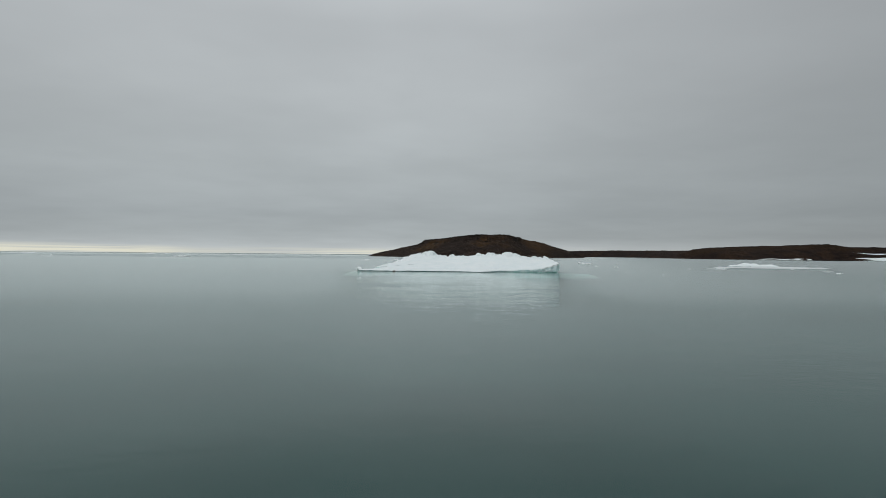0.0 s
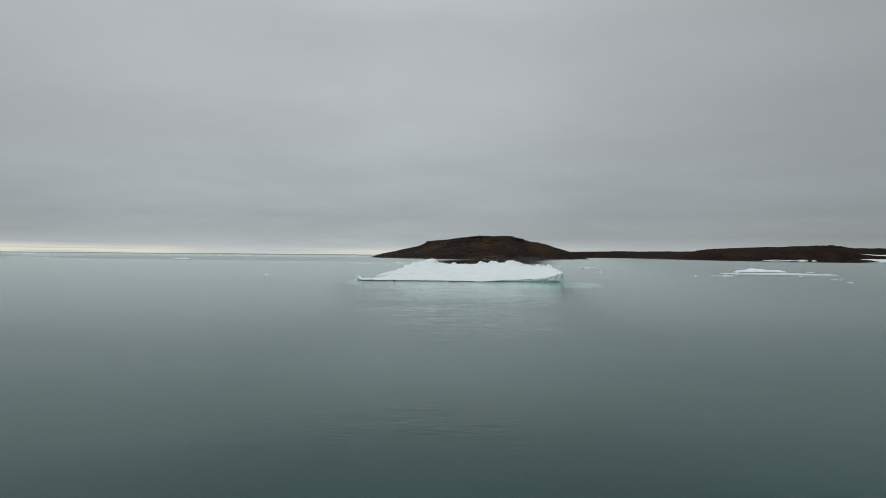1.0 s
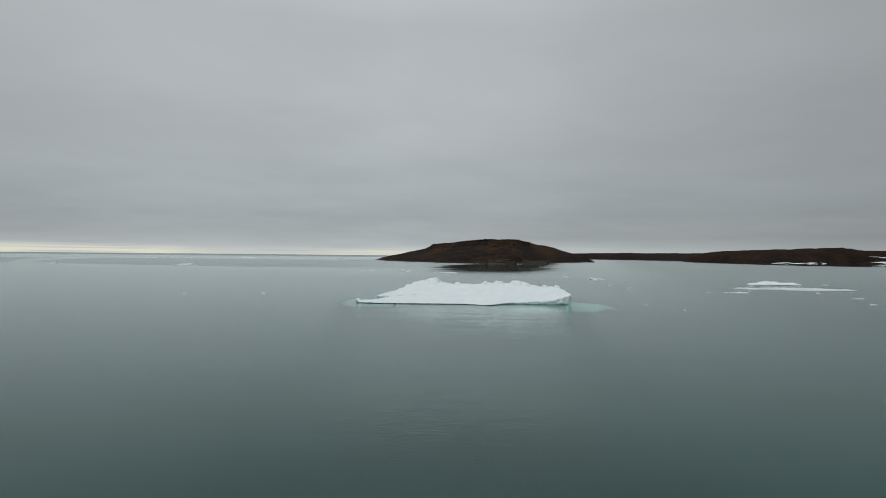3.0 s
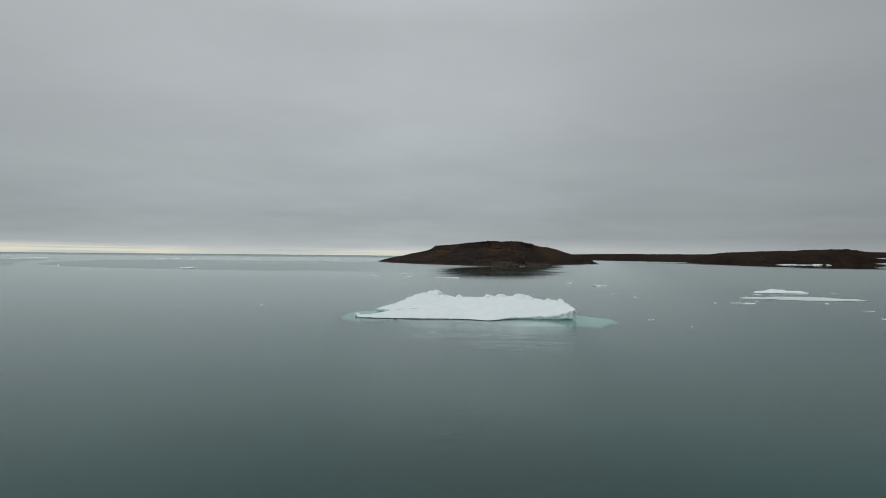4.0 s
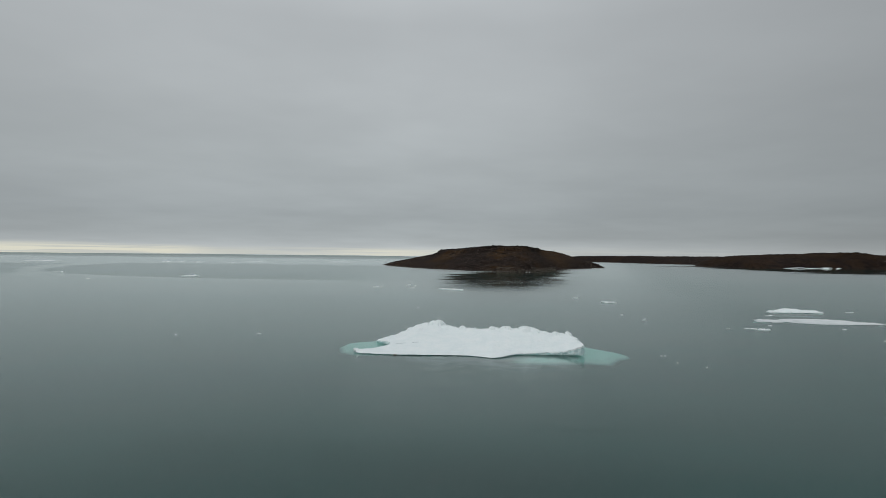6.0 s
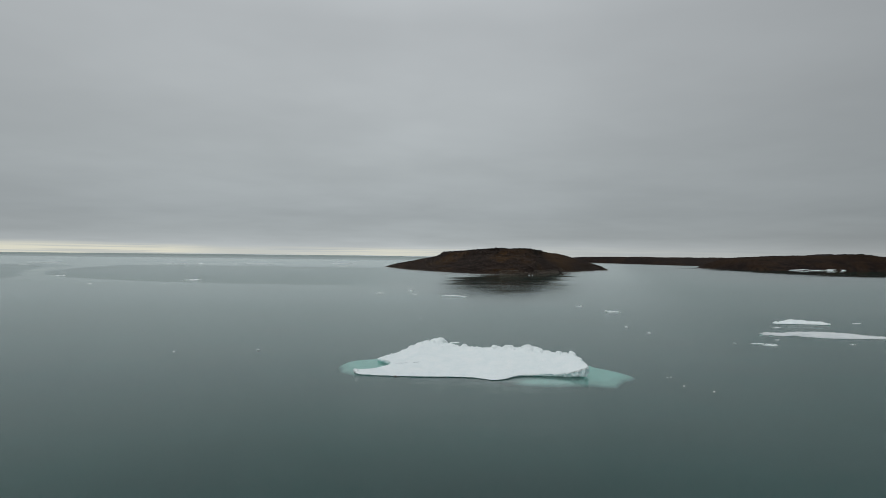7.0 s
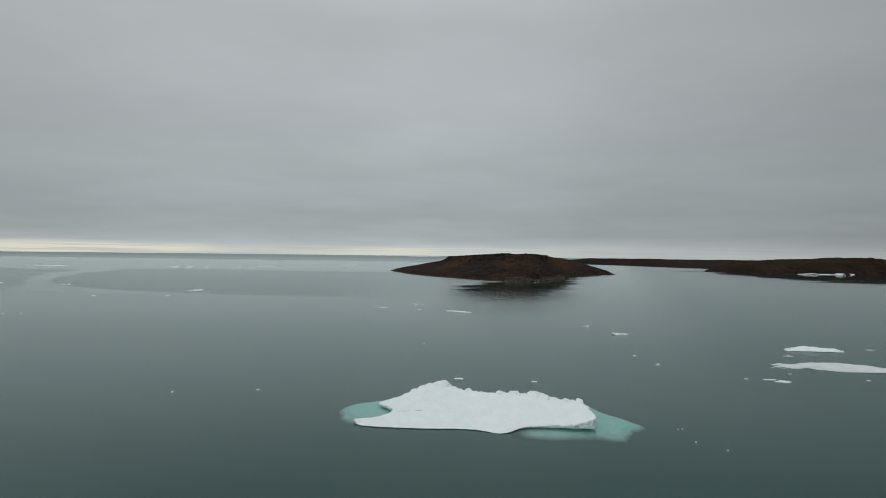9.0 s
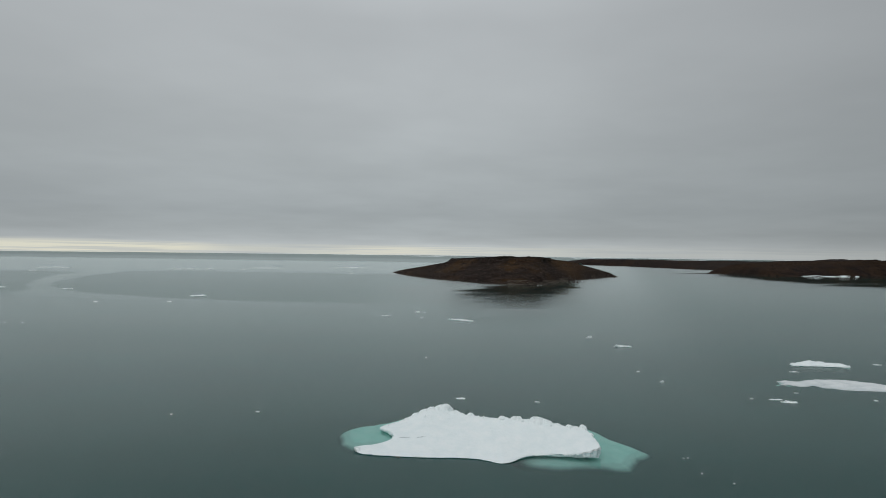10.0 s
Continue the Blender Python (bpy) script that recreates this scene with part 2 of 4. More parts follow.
def make_slush():
    """Wet grey slush, whiter where it stands higher."""
    m, nt, co = material("wet_slush")
    g = noise_tex(nt, co, 0.35, 5.0, 0.65)
    f = noise_tex(nt, co, 3.0, 4.0, 0.6)
    z = node(nt, "ShaderNodeSeparateXYZ", {0: co}).outputs[2]
    v = math_node(nt, "ADD", math_node(nt, "MULTIPLY", g, 0.6), math_node(nt, "ADD", math_node(nt, "MULTIPLY", f, 0.3), math_node(nt, "MULTIPLY", z, 0.9)))
    col = ramp(nt, v, [(0.35, (0.38, 0.45, 0.46)), (0.6, (0.57, 0.62, 0.63)), (0.85, (0.72, 0.755, 0.76))])
    principled(nt, col, 0.5, bump(nt, f, 0.05, 0.7))
    return m


def make_ice():
    m, nt, co = material("bare_ice")
    g = noise_tex(nt, co, 1.4, 5.0, 0.65, (1, 1, 2.2))
    col = ramp(nt, g, [(0.3, (0.42, 0.63, 0.65)), (0.5, (0.64, 0.78, 0.79)), (0.68, (0.82, 0.88, 0.89))])
    nrm = bump(nt, g, 0.08, 0.8)
    principled(nt, col, 0.35, nrm)
    return m


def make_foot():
    """Ice under murky water: the water's veil is painted into its colour, thicker with depth."""
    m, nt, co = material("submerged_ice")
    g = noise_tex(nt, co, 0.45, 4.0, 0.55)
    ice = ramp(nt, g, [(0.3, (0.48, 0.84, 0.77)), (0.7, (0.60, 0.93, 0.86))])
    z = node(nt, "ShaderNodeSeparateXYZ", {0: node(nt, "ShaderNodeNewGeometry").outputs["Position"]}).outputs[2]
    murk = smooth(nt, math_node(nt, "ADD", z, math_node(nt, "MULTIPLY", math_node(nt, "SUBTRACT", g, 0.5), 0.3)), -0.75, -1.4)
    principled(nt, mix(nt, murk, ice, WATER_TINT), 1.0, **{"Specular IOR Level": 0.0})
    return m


def make_tundra(name, rust, patches=(), stony=0.75, lush=0.75):
    """Brown stony ground; patches are mossy hollows: centre and radii in the thing's own metres."""
    m, nt, co = material(name)
    big_n = noise_tex(nt, co, 0.018, 5.0, 0.6)
    mid_n = noise_tex(nt, co, 0.12, 5.0, 0.65)
    fine_n = noise_tex(nt, co, 0.8, 4.0, 0.7)
    rock = ramp(nt, mid_n, [(0.3, (0.0085, 0.0056, 0.0048)), (0.55, (0.0205, 0.0128, 0.0102)), (0.75, (0.042, 0.028, 0.021))])
    moss = ramp(nt, fine_n, [(0.3, (0.034, 0.0185, 0.007)), (0.7, (0.094, 0.050, 0.018))])
    fac = math_node(nt, "MULTIPLY", smooth(nt, big_n, 0.485, 0.6), rust)
    for px, py, rx, ry in patches:
        axes = node(nt, "ShaderNodeSeparateXYZ", {0: co})
        dx = math_node(nt, "DIVIDE", math_node(nt, "SUBTRACT", axes.outputs[0], px), rx)
        dy = math_node(nt, "DIVIDE", math_node(nt, "SUBTRACT", axes.outputs[1], py), ry)
        far = math_node(nt, "SQRT", math_node(nt, "ADD", math_node(nt, "MULTIPLY", dx, dx), math_node(nt, "MULTIPLY", dy, dy)))
        far = math_node(nt, "ADD", far, math_node(nt, "MULTIPLY", math_node(nt, "SUBTRACT", mid_n, 0.5), 2.4))
        fac = math_node(nt, "MAXIMUM", fac, smooth(nt, far, 1.15, 0.45, 0.0, lush))
    col = mix(nt, fac, rock, moss)
    cell = node(nt, "ShaderNodeTexVoronoi", {"Vector": co, "Scale": 0.55})
    pebble = math_node(nt, "MULTIPLY", smooth(nt, cell.outputs["Distance"], 0.55, 0.2), smooth(nt, node(nt, "ShaderNodeSeparateColor", {0: cell.outputs["Color"]}).outputs[0], 0.62, 0.8))
    col = mix(nt, math_node(nt, "MULTIPLY", pebble, stony), col, (0.085, 0.065, 0.05))
    dark = smooth(nt, node(nt, "ShaderNodeSeparateColor", {0: cell.outputs["Color"]}).outputs[1], 0.3, 0.1)
    col = mix(nt, math_node(nt, "MULTIPLY", dark, 0.7), col, (0.006, 0.005, 0.0045))
    nrm = bump(nt, fine_n, 0.8, 0.8, bump(nt, mid_n, 3.0, 0.8))
    principled(nt, col, 0.95, nrm, **{"Specular IOR Level": 0.08})
    return m


def make_rock(name, lo, hi):
    m, nt, co = material(name)
    rnd = node(nt, "ShaderNodeObjectInfo").outputs["Random"]
    g = noise_tex(nt, co, 1.1, 5.0, 0.65)
    v = math_node(nt, "ADD", math_node(nt, "MULTIPLY", rnd, 0.5), math_node(nt, "MULTIPLY", g, 0.5))
    col = ramp(nt, v, [(0.25, lo), (0.75, hi)])
    principled(nt, col, 0.9, bump(nt, g, 0.4, 0.8), **{"Specular IOR Level": 0.1})
    return m


SEA = make_water()
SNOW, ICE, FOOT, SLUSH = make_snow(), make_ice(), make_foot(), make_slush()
TUNDRA = make_tundra("brown_tundra", 0.45, ((66, -30, 30, 40), (-62, -55, 26, 30), (0, -130, 14, 22)))
HEAD_TUNDRA = make_tundra("headland_tundra", 0.25, ((-545, 40, 45, 16), (-470, 42, 70, 15), (-390, 44, 80, 14), (-300, 48, 60, 16)), 0.25, 0.28)
FAR_TUNDRA = make_tundra("far_brown_tundra", 0.2, (), 0.2)
ROCK = make_rock("dark_rock", (0.012, 0.010, 0.009), (0.05, 0.04, 0.032))

# ---- building helpers ----


def mesh_of(name, verts, faces, mats, mat_index=None, soft=True):
    me = bpy.data.meshes.new(name)
    me.from_pydata([tuple(map(float, v)) for v in verts], [], [tuple(map(int, f)) for f in faces])
    for mt in mats:
        me.materials.append(mt)
    if mat_index is not None:
        me.polygons.foreach_set("material_index", np.asarray(mat_index, dtype=np.int32))
    me.polygons.foreach_set("use_smooth", np.full(len(me.polygons), soft))
    me.update()
    return me


def part_mesh(name, me, parent, label=""):
    ob = new(name, me)
    ob.parent = parent
    return tagged(ob, label) if label else ob


def holder(name, x, y, z=0.0, turn=0.0):
    e = new(name)
    e.matrix_basis = pose(x, y, z, 0, 0, turn)
    return e


def fbm(x, y, z=0.0, octaves=4, gain=0.55):
    total, amp, f = 0.0, 1.0, 1.0
    for _ in range(octaves):
        total += amp * noise.noise((x * f, y * f, z * f + 3.1))
        amp, f = amp * gain, f * 2.03
    return total


def fbm_grid(X, Y, scale, octaves=4, gain=0.55, seed=0.0):
    out = np.empty(X.size)
    for i, (a, b) in enumerate(zip(X.ravel(), Y.ravel())):
        out[i] = fbm(a * scale, b * scale, seed, octaves, gain)
    return out.reshape(X.shape)


def outline_distance(poly, X, Y):
    """Signed distance to a closed outline (positive inside), with the nearest outline point."""
    P = np.asarray(poly, float)
    Q = np.roll(P, -1, axis=0)
    best = np.full(X.shape, 1e18)
    nx, ny = np.zeros(X.shape), np.zeros(X.shape)
    inside = np.zeros(X.shape, bool)
    for (ax, ay), (bx, by) in zip(P, Q):
        dx, dy = bx - ax, by - ay
        u = np.clip(((X - ax) * dx + (Y - ay) * dy) / (dx * dx + dy * dy + 1e-12), 0, 1)
        px, py = ax + u * dx, ay + u * dy
        d = (X - px) ** 2 + (Y - py) ** 2
        hit = d < best
        best = np.where(hit, d, best)
        nx, ny = np.where(hit, px, nx), np.where(hit, py, ny)
        cross = (ay > Y) != (by > Y)
        inside ^= cross & (X < (bx - ax) * (Y - ay) / (by - ay + 1e-12) + ax)
    return np.where(inside, 1, -1) * np.sqrt(best), nx, ny


def rounded(poly, times=2, wobble=0.0, seed=0.0):
    """Cuts the corners of an outline and roughens it."""
    P = [Vector((*p, 0)) for p in poly]
    for _ in range(times):
        P = [q for a, b in zip(P, P[1:] + P[:1]) for q in (a * 0.75 + b * 0.25, a * 0.25 + b * 0.75)]
    if wobble:
        P = [p + Vector((fbm(p.x * 0.9, p.y * 0.9, seed), fbm(p.x * 0.9, p.y * 0.9, seed + 9), 0)) * wobble for p in P]
    return [(p.x, p.y) for p in P]


def interp(x, nodes, col):
    return np.interp(x, [n[0] for n in nodes], [n[col] for n in nodes])


def grid_faces(keep):
    """Quads of a grid whose four corners are kept, with new vertex numbers."""
    idx = np.full(keep.shape, -1)
    idx[keep] = np.arange(keep.sum())
    a, b, c, d = idx[:-1, :-1], idx[:-1, 1:], idx[1:, 1:], idx[1:, :-1]
    ok = (a >= 0) & (b >= 0) & (c >= 0) & (d >= 0)
    return np.stack([a[ok], b[ok], c[ok], d[ok]], 1)


def resampled(line, step):
    P = np.array(line + line[:1])
    s = np.concatenate([[0], np.cumsum(np.hypot(*np.diff(P, axis=0).T))])
    u = np.linspace(0, s[-1], max(12, int(s[-1] / step)), endpoint=False)
    return np.stack([np.interp(u, s, P[:, 0]), np.interp(u, s, P[:, 1])], 1)


def ice_cake(name, line, top, step, ox, oy, rough=0.06, seed=0.0):
    """A cake of ice: a snow top over its outline, a rough broken wall, an undercut just below the waterline."""
    L = np.array(line)
    xs = np.arange(L[:, 0].min() - 3 * step, L[:, 0].max() + 3 * step, step)
    ys = np.arange(L[:, 1].min() - 3 * step, L[:, 1].max() + 3 * step, step)
    X, Y = np.meshgrid(xs, ys, indexing="ij")
    D, nx, ny = outline_distance(line, X, Y)
    rim = (D <= 0) & (D > -1.45 * step)
    X, Y = np.where(rim, nx, X), np.where(rim, ny, Y)
    Z = top(X, Y, np.maximum(D, 0))
    keep = D > -1.45 * step
    faces = [grid_faces(keep)]
    verts = [np.stack([X[keep], Y[keep], Z[keep]], 1)]
    mi = [np.zeros(len(faces[0]), int)]
    R = resampled(line, step)
    if np.sum(R[:, 0] * np.roll(R[:, 1], -1) - np.roll(R[:, 0], -1) * R[:, 1]) < 0:
        R = R[::-1]
    t = np.roll(R, -1, axis=0) - np.roll(R, 1, axis=0)
    t /= np.hypot(t[:, 0], t[:, 1])[:, None] + 1e-9
    inward = np.stack([-t[:, 1], t[:, 0]], 1)
    zt = top(R[:, 0], R[:, 1], np.zeros(len(R)))
    n, start = len(R), len(verts[0])
    rows = ((0.0, 1.0, 0.0), (-0.02, 0.8, 1.0), (0.0, 0.55, 1.0), (0.03, 0.3, 1.0), (0.08, 0.12, 0.5), (0.14, None, 0.0), (2.2, None, 0.0))
    for k, (inset, frac, wob) in enumerate(rows):
        z = zt * frac if frac is not None else np.full(n, 0.02 if k == 5 else -0.32)
        push = inset + wob * rough * np.array([fbm(p[0] * 1.3, p[1] * 1.3, q * 2.0 + seed, 4, 0.65) for p, q in zip(R, z)]) * np.clip(zt / 0.6, 0.3, 2.0)
        verts.append(np.column_stack([R + inward * push[:, None], z]))
    i = np.arange(n)
    j = (i + 1) % n
    for k in range(len(rows) - 1):
        a = start + k * n
        faces.append(np.stack([a + i, a + n + i, a + n + j, a + j], 1))
        mi.append(np.full(n, 2 if k == 5 else (1 if k > 0 else 0)))
    V = np.concatenate(verts) - (ox, oy, 0)
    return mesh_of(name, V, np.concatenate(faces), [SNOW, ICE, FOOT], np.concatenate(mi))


# ---- sea ----


def disc(name, z, mat, parent=None):
    """A wide round sheet; one that lies deep shelves up toward its rim."""
    radii = [0.5, 30, 80, 200, 500, 1200, 2600, 3600, SEA_RADIUS]
    shelf = [1, 1, 1, 1, 1, 0.62, 0.25, 0.1, 0.02]
    n = 128
    verts, faces = [(0, 0, z)], []
    for r, deep in zip(radii, shelf):
        verts += [(r * math.cos(6.283185 * i / n), r * math.sin(6.283185 * i / n), z * deep) for i in range(n)]
    faces += [(0, 1 + i, 1 + (i + 1) % n) for i in range(n)]
    for k in range(len(radii) - 1):
        o = 1 + k * n
        faces += [(o + i, o + n + i, o + n + (i + 1) % n, o + (i + 1) % n) for i in range(n)]
    ob = new(name, mesh_of(name, verts, faces, [mat]))
    ob.parent = parent
    return ob


water = tagged(disc("water", 0.0, SEA), "calm grey-green arctic sea with faint wind ripples", "sea", kind="structure")
# no true bottom: a sheet added to carry the deep water's colour
tagged(disc("seabed", -30.0, make_murk()), "dark teal depth under the sea", "seabed", kind="structure")

# ---- iceberg ----


def block_mesh(seed):
    """A worn, angular block of ice, one metre across."""
    r = random.Random(seed)
    bm = bmesh.new()
    for _ in range(22):
        v = Vector((r.gauss(0, 1), r.gauss(0, 1), r.gauss(0, 1))).normalized()
        p = 3.2
        v *= 0.5 / (abs(v.x) ** p + abs(v.y) ** p + abs(v.z) ** p) ** (1 / p) * r.uniform(0.7, 1.0)
        bm.verts.new(v)
    hull = bmesh.ops.convex_hull(bm, input=bm.verts)
    bmesh.ops.delete(bm, geom=[g for g in hull["geom_interior"] if isinstance(g, bmesh.types.BMVert)], context="VERTS")
    me = bpy.data.meshes.new("ice_block")
    bm.to_mesh(me)
    bm.free()
    me.polygons.foreach_set("use_smooth", np.full(len(me.polygons), True))
    me.materials.append(SNOW)
    return me


BLOCKS = [block_mesh(900 + k) for k in range(9)]
BERG = [(-16.2, 112.5), (-14.1, 111.5), (-9.6, 111.3), (-4.3, 111.0), (0.0, 111.5), (2.7, 111.3), (4.6, 110.5), (6.9, 109.4),
        (8.3, 110.1), (10.1, 112.3), (11.6, 113.3), (16.0, 113.4), (20.3, 113.1), (22.2, 113.1), (22.4, 114.2), (22.3, 116.2),
        (21.9, 118.5), (21.5, 121.0), (20.4, 122.6), (18.0, 123.2), (14.0, 124.6), (10.0, 125.2), (7.0, 125.8), (3.0, 128.2), (0.0, 129.5),
        (-3.0, 131.6), (-6.0, 130.6), (-9.0, 129.0), (-11.6, 127.0), (-14.0, 125.5), (-14.2, 124.3), (-12.2, 122.4),
        (-11.1, 120.2), (-11.0, 118.4), (-11.7, 117.1), (-13.9, 115.9), (-15.8, 115.6), (-16.7, 114.4)]
CREST = [(-16.5, 121, 0.4), (-13.9, 124.3, 0.6), (-10.5, 125.4, 1.4), (-7.7, 126.7, 2.45), (-6.4, 127.4, 3.05), (-4.8, 128.0, 3.2), (-3.2, 128.4, 3.25),
         (-1.5, 127.5, 2.95), (0.5, 126.1, 2.75), (3.5, 124.5, 2.75), (7.5, 122.7, 2.95), (10.0, 122.3, 3.15), (13.5, 121.8, 3.45),
         (16.5, 120.9, 2.9), (18.6, 120.2, 2.65), (20.9, 120.3, 2.6), (22.0, 118.3, 2.1), (22.4, 116.0, 1.9)]
NEAR = [(-17, 112.3, 0.55), (-15.5, 111.9, 0.28), (-9.6, 111.3, 0.24), (0.0, 111.5, 0.25), (4.6, 110.5, 0.2), (6.9, 109.4, 0.18),
        (10.1, 112.3, 0.35), (13.0, 113.3, 0.42), (17.0, 113.4, 0.62), (19.5, 113.2, 1.0), (21.0, 113.1, 1.5), (22.4, 113.1, 1.85)]
# knobs of ice on the crest: x, y, top, radius
KNOBS = [(-2.6, 128.3, 4.05, 1.0), (-3.6, 128.2, 3.9, 0.9), (-5.0, 127.8, 3.45, 1.2), (-6.4, 127.3, 3.2, 0.9), (-1.0, 127.1, 3.2, 1.2), (0.3, 126.4, 3.0, 0.9),
         (-7.8, 126.7, 2.75, 0.7), (-9.3, 126.0, 2.0, 0.7), (2.0, 125.5, 3.3, 0.5), (4.6, 124.0, 3.0, 0.9), (7.4, 122.9, 3.6, 0.5), (8.3, 122.7, 3.35, 0.7), (9.6, 122.5, 3.7, 0.55),
         (10.3, 122.6, 3.75, 0.5), (13.4, 122.0, 3.8, 1.5), (15.0, 121.5, 3.45, 0.9), (16.5, 121.1, 3.1, 0.8), (18.6, 120.4, 3.1, 0.55), (19.7, 120.5, 2.9, 0.5), (20.9, 120.7, 3.05, 0.6),
         (21.8, 118.6, 2.35, 0.6), (-12.4, 125.0, 1.0, 0.6), (-11.2, 125.3, 1.35, 0.6), (-16.0, 113.2, 0.75, 0.55)]


def berg_top(X, Y):
    yn, lip = interp(X, NEAR, 1), interp(X, NEAR, 2)
    yc, zc = interp(X, CREST, 1), interp(X, CREST, 2)
    s = (Y - yn) / (yc - yn)
    front = lip + (zc - lip) * np.clip(s, 0, 1) ** 1.12
    behind = np.clip((Y - yc) / 3.2, 0, 1)
    z = np.where(s > 1, zc * (1 - 0.75 * behind ** 1.5), front)
    # rough crest, smooth snow slope
    crest = np.exp(-((Y - yc) / 1.3) ** 2) * np.clip(zc / 2.5, 0, 1)
    z += 0.10 * fbm_grid(X, Y, 0.22, 3) + crest * (0.10 + 0.2 * fbm_grid(X, Y, 0.6, 3, 0.55, 5.0) + 0.12 * fbm_grid(X, Y, 2.2, 3, 0.6, 8.0))
    z += 0.05 * fbm_grid(X, Y, 1.2, 3, 0.5, 2.0)
    # crooked, broken shapes rather than domes
    wx, wy = X + 0.3 * fbm_grid(X, Y, 1.1, 3, 0.6, 12.0), Y + 0.3 * fbm_grid(X, Y, 1.1, 3, 0.6, 15.0)
    for kx, ky, kz, kr in KNOBS:
        ax, ay = np.abs(wx - kx) / kr, np.abs(wy - ky) / kr
        d = np.maximum(np.maximum(ax, ay), 0.75 * (ax + ay))
        z = np.maximum(z, kz - 0.06 - 0.5 * kr * d ** 3.5)
    return np.maximum(z, 0.14)


def build_iceberg():
    thing = tagged(holder("iceberg", 3.0, 116.0), "low white snow-covered iceberg with a knobbly crest and turquoise submerged foot", "iceberg")
    line = rounded(BERG, 2, 0.10)

    def top(X, Y, D):
        Z = berg_top(X, Y)
        return Z - (1 - np.clip(D / 0.3, 0, 1)) ** 2 * np.minimum(0.12, 0.35 * Z)

    part_mesh("ice_body", ice_cake("ice_body", line, top, 0.09, 3.0, 116.0, 0.24), thing, "white snow-crusted ice above the water")
    # broken blocks frozen onto the crest, thickest round the peak
    rnd = random.Random(5)
    for k, (kx, ky, kz, kr) in enumerate(KNOBS):
        ob = part_mesh("ice_block", BLOCKS[k % len(BLOCKS)], thing)
        ob.matrix_basis = pose(kx - 3.0, ky - 116.0, kz + 0.05 - kr * 0.7, rnd.uniform(-6, 6), rnd.uniform(-6, 6), rnd.uniform(-25, 25)) @ Matrix.Diagonal((kr * 2.0, kr * 1.8, kr * 1.5, 1))
    spots = []
    for k in range(80):
        lx = -12.8 + 34.6 * (k + rnd.random()) / 80
        lr = rnd.choice((0.14, 0.2, 0.26, 0.36))
        ly = float(interp(lx, CREST, 1)) + rnd.gauss(0.1, 0.3)
        spots.append((lx, ly, float(berg_top(np.array([[lx]]), np.array([[ly]]))[0, 0]) + lr * rnd.uniform(0.15, 0.75), lr))
    for k in range(34):
        lx, lr = rnd.uniform(-9.5, 0.5), rnd.choice((0.2, 0.3, 0.42))
        ly = float(interp(lx, CREST, 1)) - rnd.uniform(0.4, 3.2)
        spots.append((lx, ly, float(berg_top(np.array([[lx]]), np.array([[ly]]))[0, 0]) + lr * rnd.uniform(0.05, 0.4), lr))
    for k, (lx, ly, lz, lr) in enumerate(spots):
        ob = part_mesh("ice_block", BLOCKS[k % len(BLOCKS)], thing)
        ob.matrix_basis = pose(lx - 3.0, ly - 116.0, lz - lr * 0.75, rnd.uniform(-20, 20), rnd.uniform(-20, 20), rnd.uniform(0, 360)) @ Matrix.Diagonal((lr * rnd.uniform(1.6, 2.6), lr * 1.7, lr * 1.5, 1))

    crack_mat, nt, co = material("melt_crack")
    principled(nt, ramp(nt, noise_tex(nt, co, 3.0), [(0.3, (0.22, 0.28, 0.30)), (0.7, (0.42, 0.48, 0.5))]), 0.6)
    for x0, x1, y0 in ((-10.2, -7.9, 117.8), (-7.0, -5.4, 117.6)):
        n = 14
        xs = np.linspace(x0, x1, n)
        yc = y0 + 0.12 * np.sin(xs * 3.1)
        w = 0.09 * np.sin(np.linspace(0.1, 3.04, n)) * (1 + 0.5 * np.sin(xs * 9))
        vx, vy = np.concatenate([xs, xs]), np.concatenate([yc - w, yc + w])
        vz = berg_top(vx, vy) + 0.012
        me = mesh_of("melt_crack", np.stack([vx - 3.0, vy - 116.0, vz], 1), [(i, i + 1, n + i + 1, n + i) for i in range(n - 1)], [crack_mat])
        part_mesh("melt_crack", me, thing, "thin grey melt crack in the snow")

    # the foot under water
    foot = rounded([(-17.1, 117.4), (-18.4, 117.8), (-19.8, 119.9), (-20.9, 123.2), (-21.2, 126.2), (-20.2, 128.2), (-17.8, 129.7), (-14.7, 131.4),
                    (-13.2, 133.6), (-10.0, 136.5), (0, 135.5), (12, 131), (20, 131), (24.5, 131.7), (25.6, 129.8), (26.4, 126.6), (28.0, 124.4), (29.6, 122.4),
                    (30.8, 120.2), (31.6, 118.9), (30.1, 117.2), (28.6, 115.9), (27.9, 114.4), (26.7, 111.8), (25.4, 111.1), (23.5, 111.3), (21.8, 111.9),
                    (18.9, 111.6), (16.8, 110.9), (14.9, 110.8), (12.8, 111.5), (10.9, 112.0), (9.7, 113.3), (8, 115), (0, 118), (-10, 119), (-13, 118)], 2, 0.2)
    step = 0.3
    xs, ys = np.arange(-25, 35, step), np.arange(105, 139, step)
    X, Y = np.meshgrid(xs, ys, indexing="ij")
    D, nx, ny = outline_distance(foot, X, Y)
    slope = np.clip((D + 0.5) / 2.0, 0, 1)
    Z = -1.5 + 1.0 * slope ** 0.75 + 0.09 * fbm_grid(X, Y, 0.35, 3)
    # the ledge under the front wall lies deeper
    Z -= 0.2 * np.clip((114.5 - Y) / 2.0, 0, 1) * (X < 24)
    keep = D > -0.9
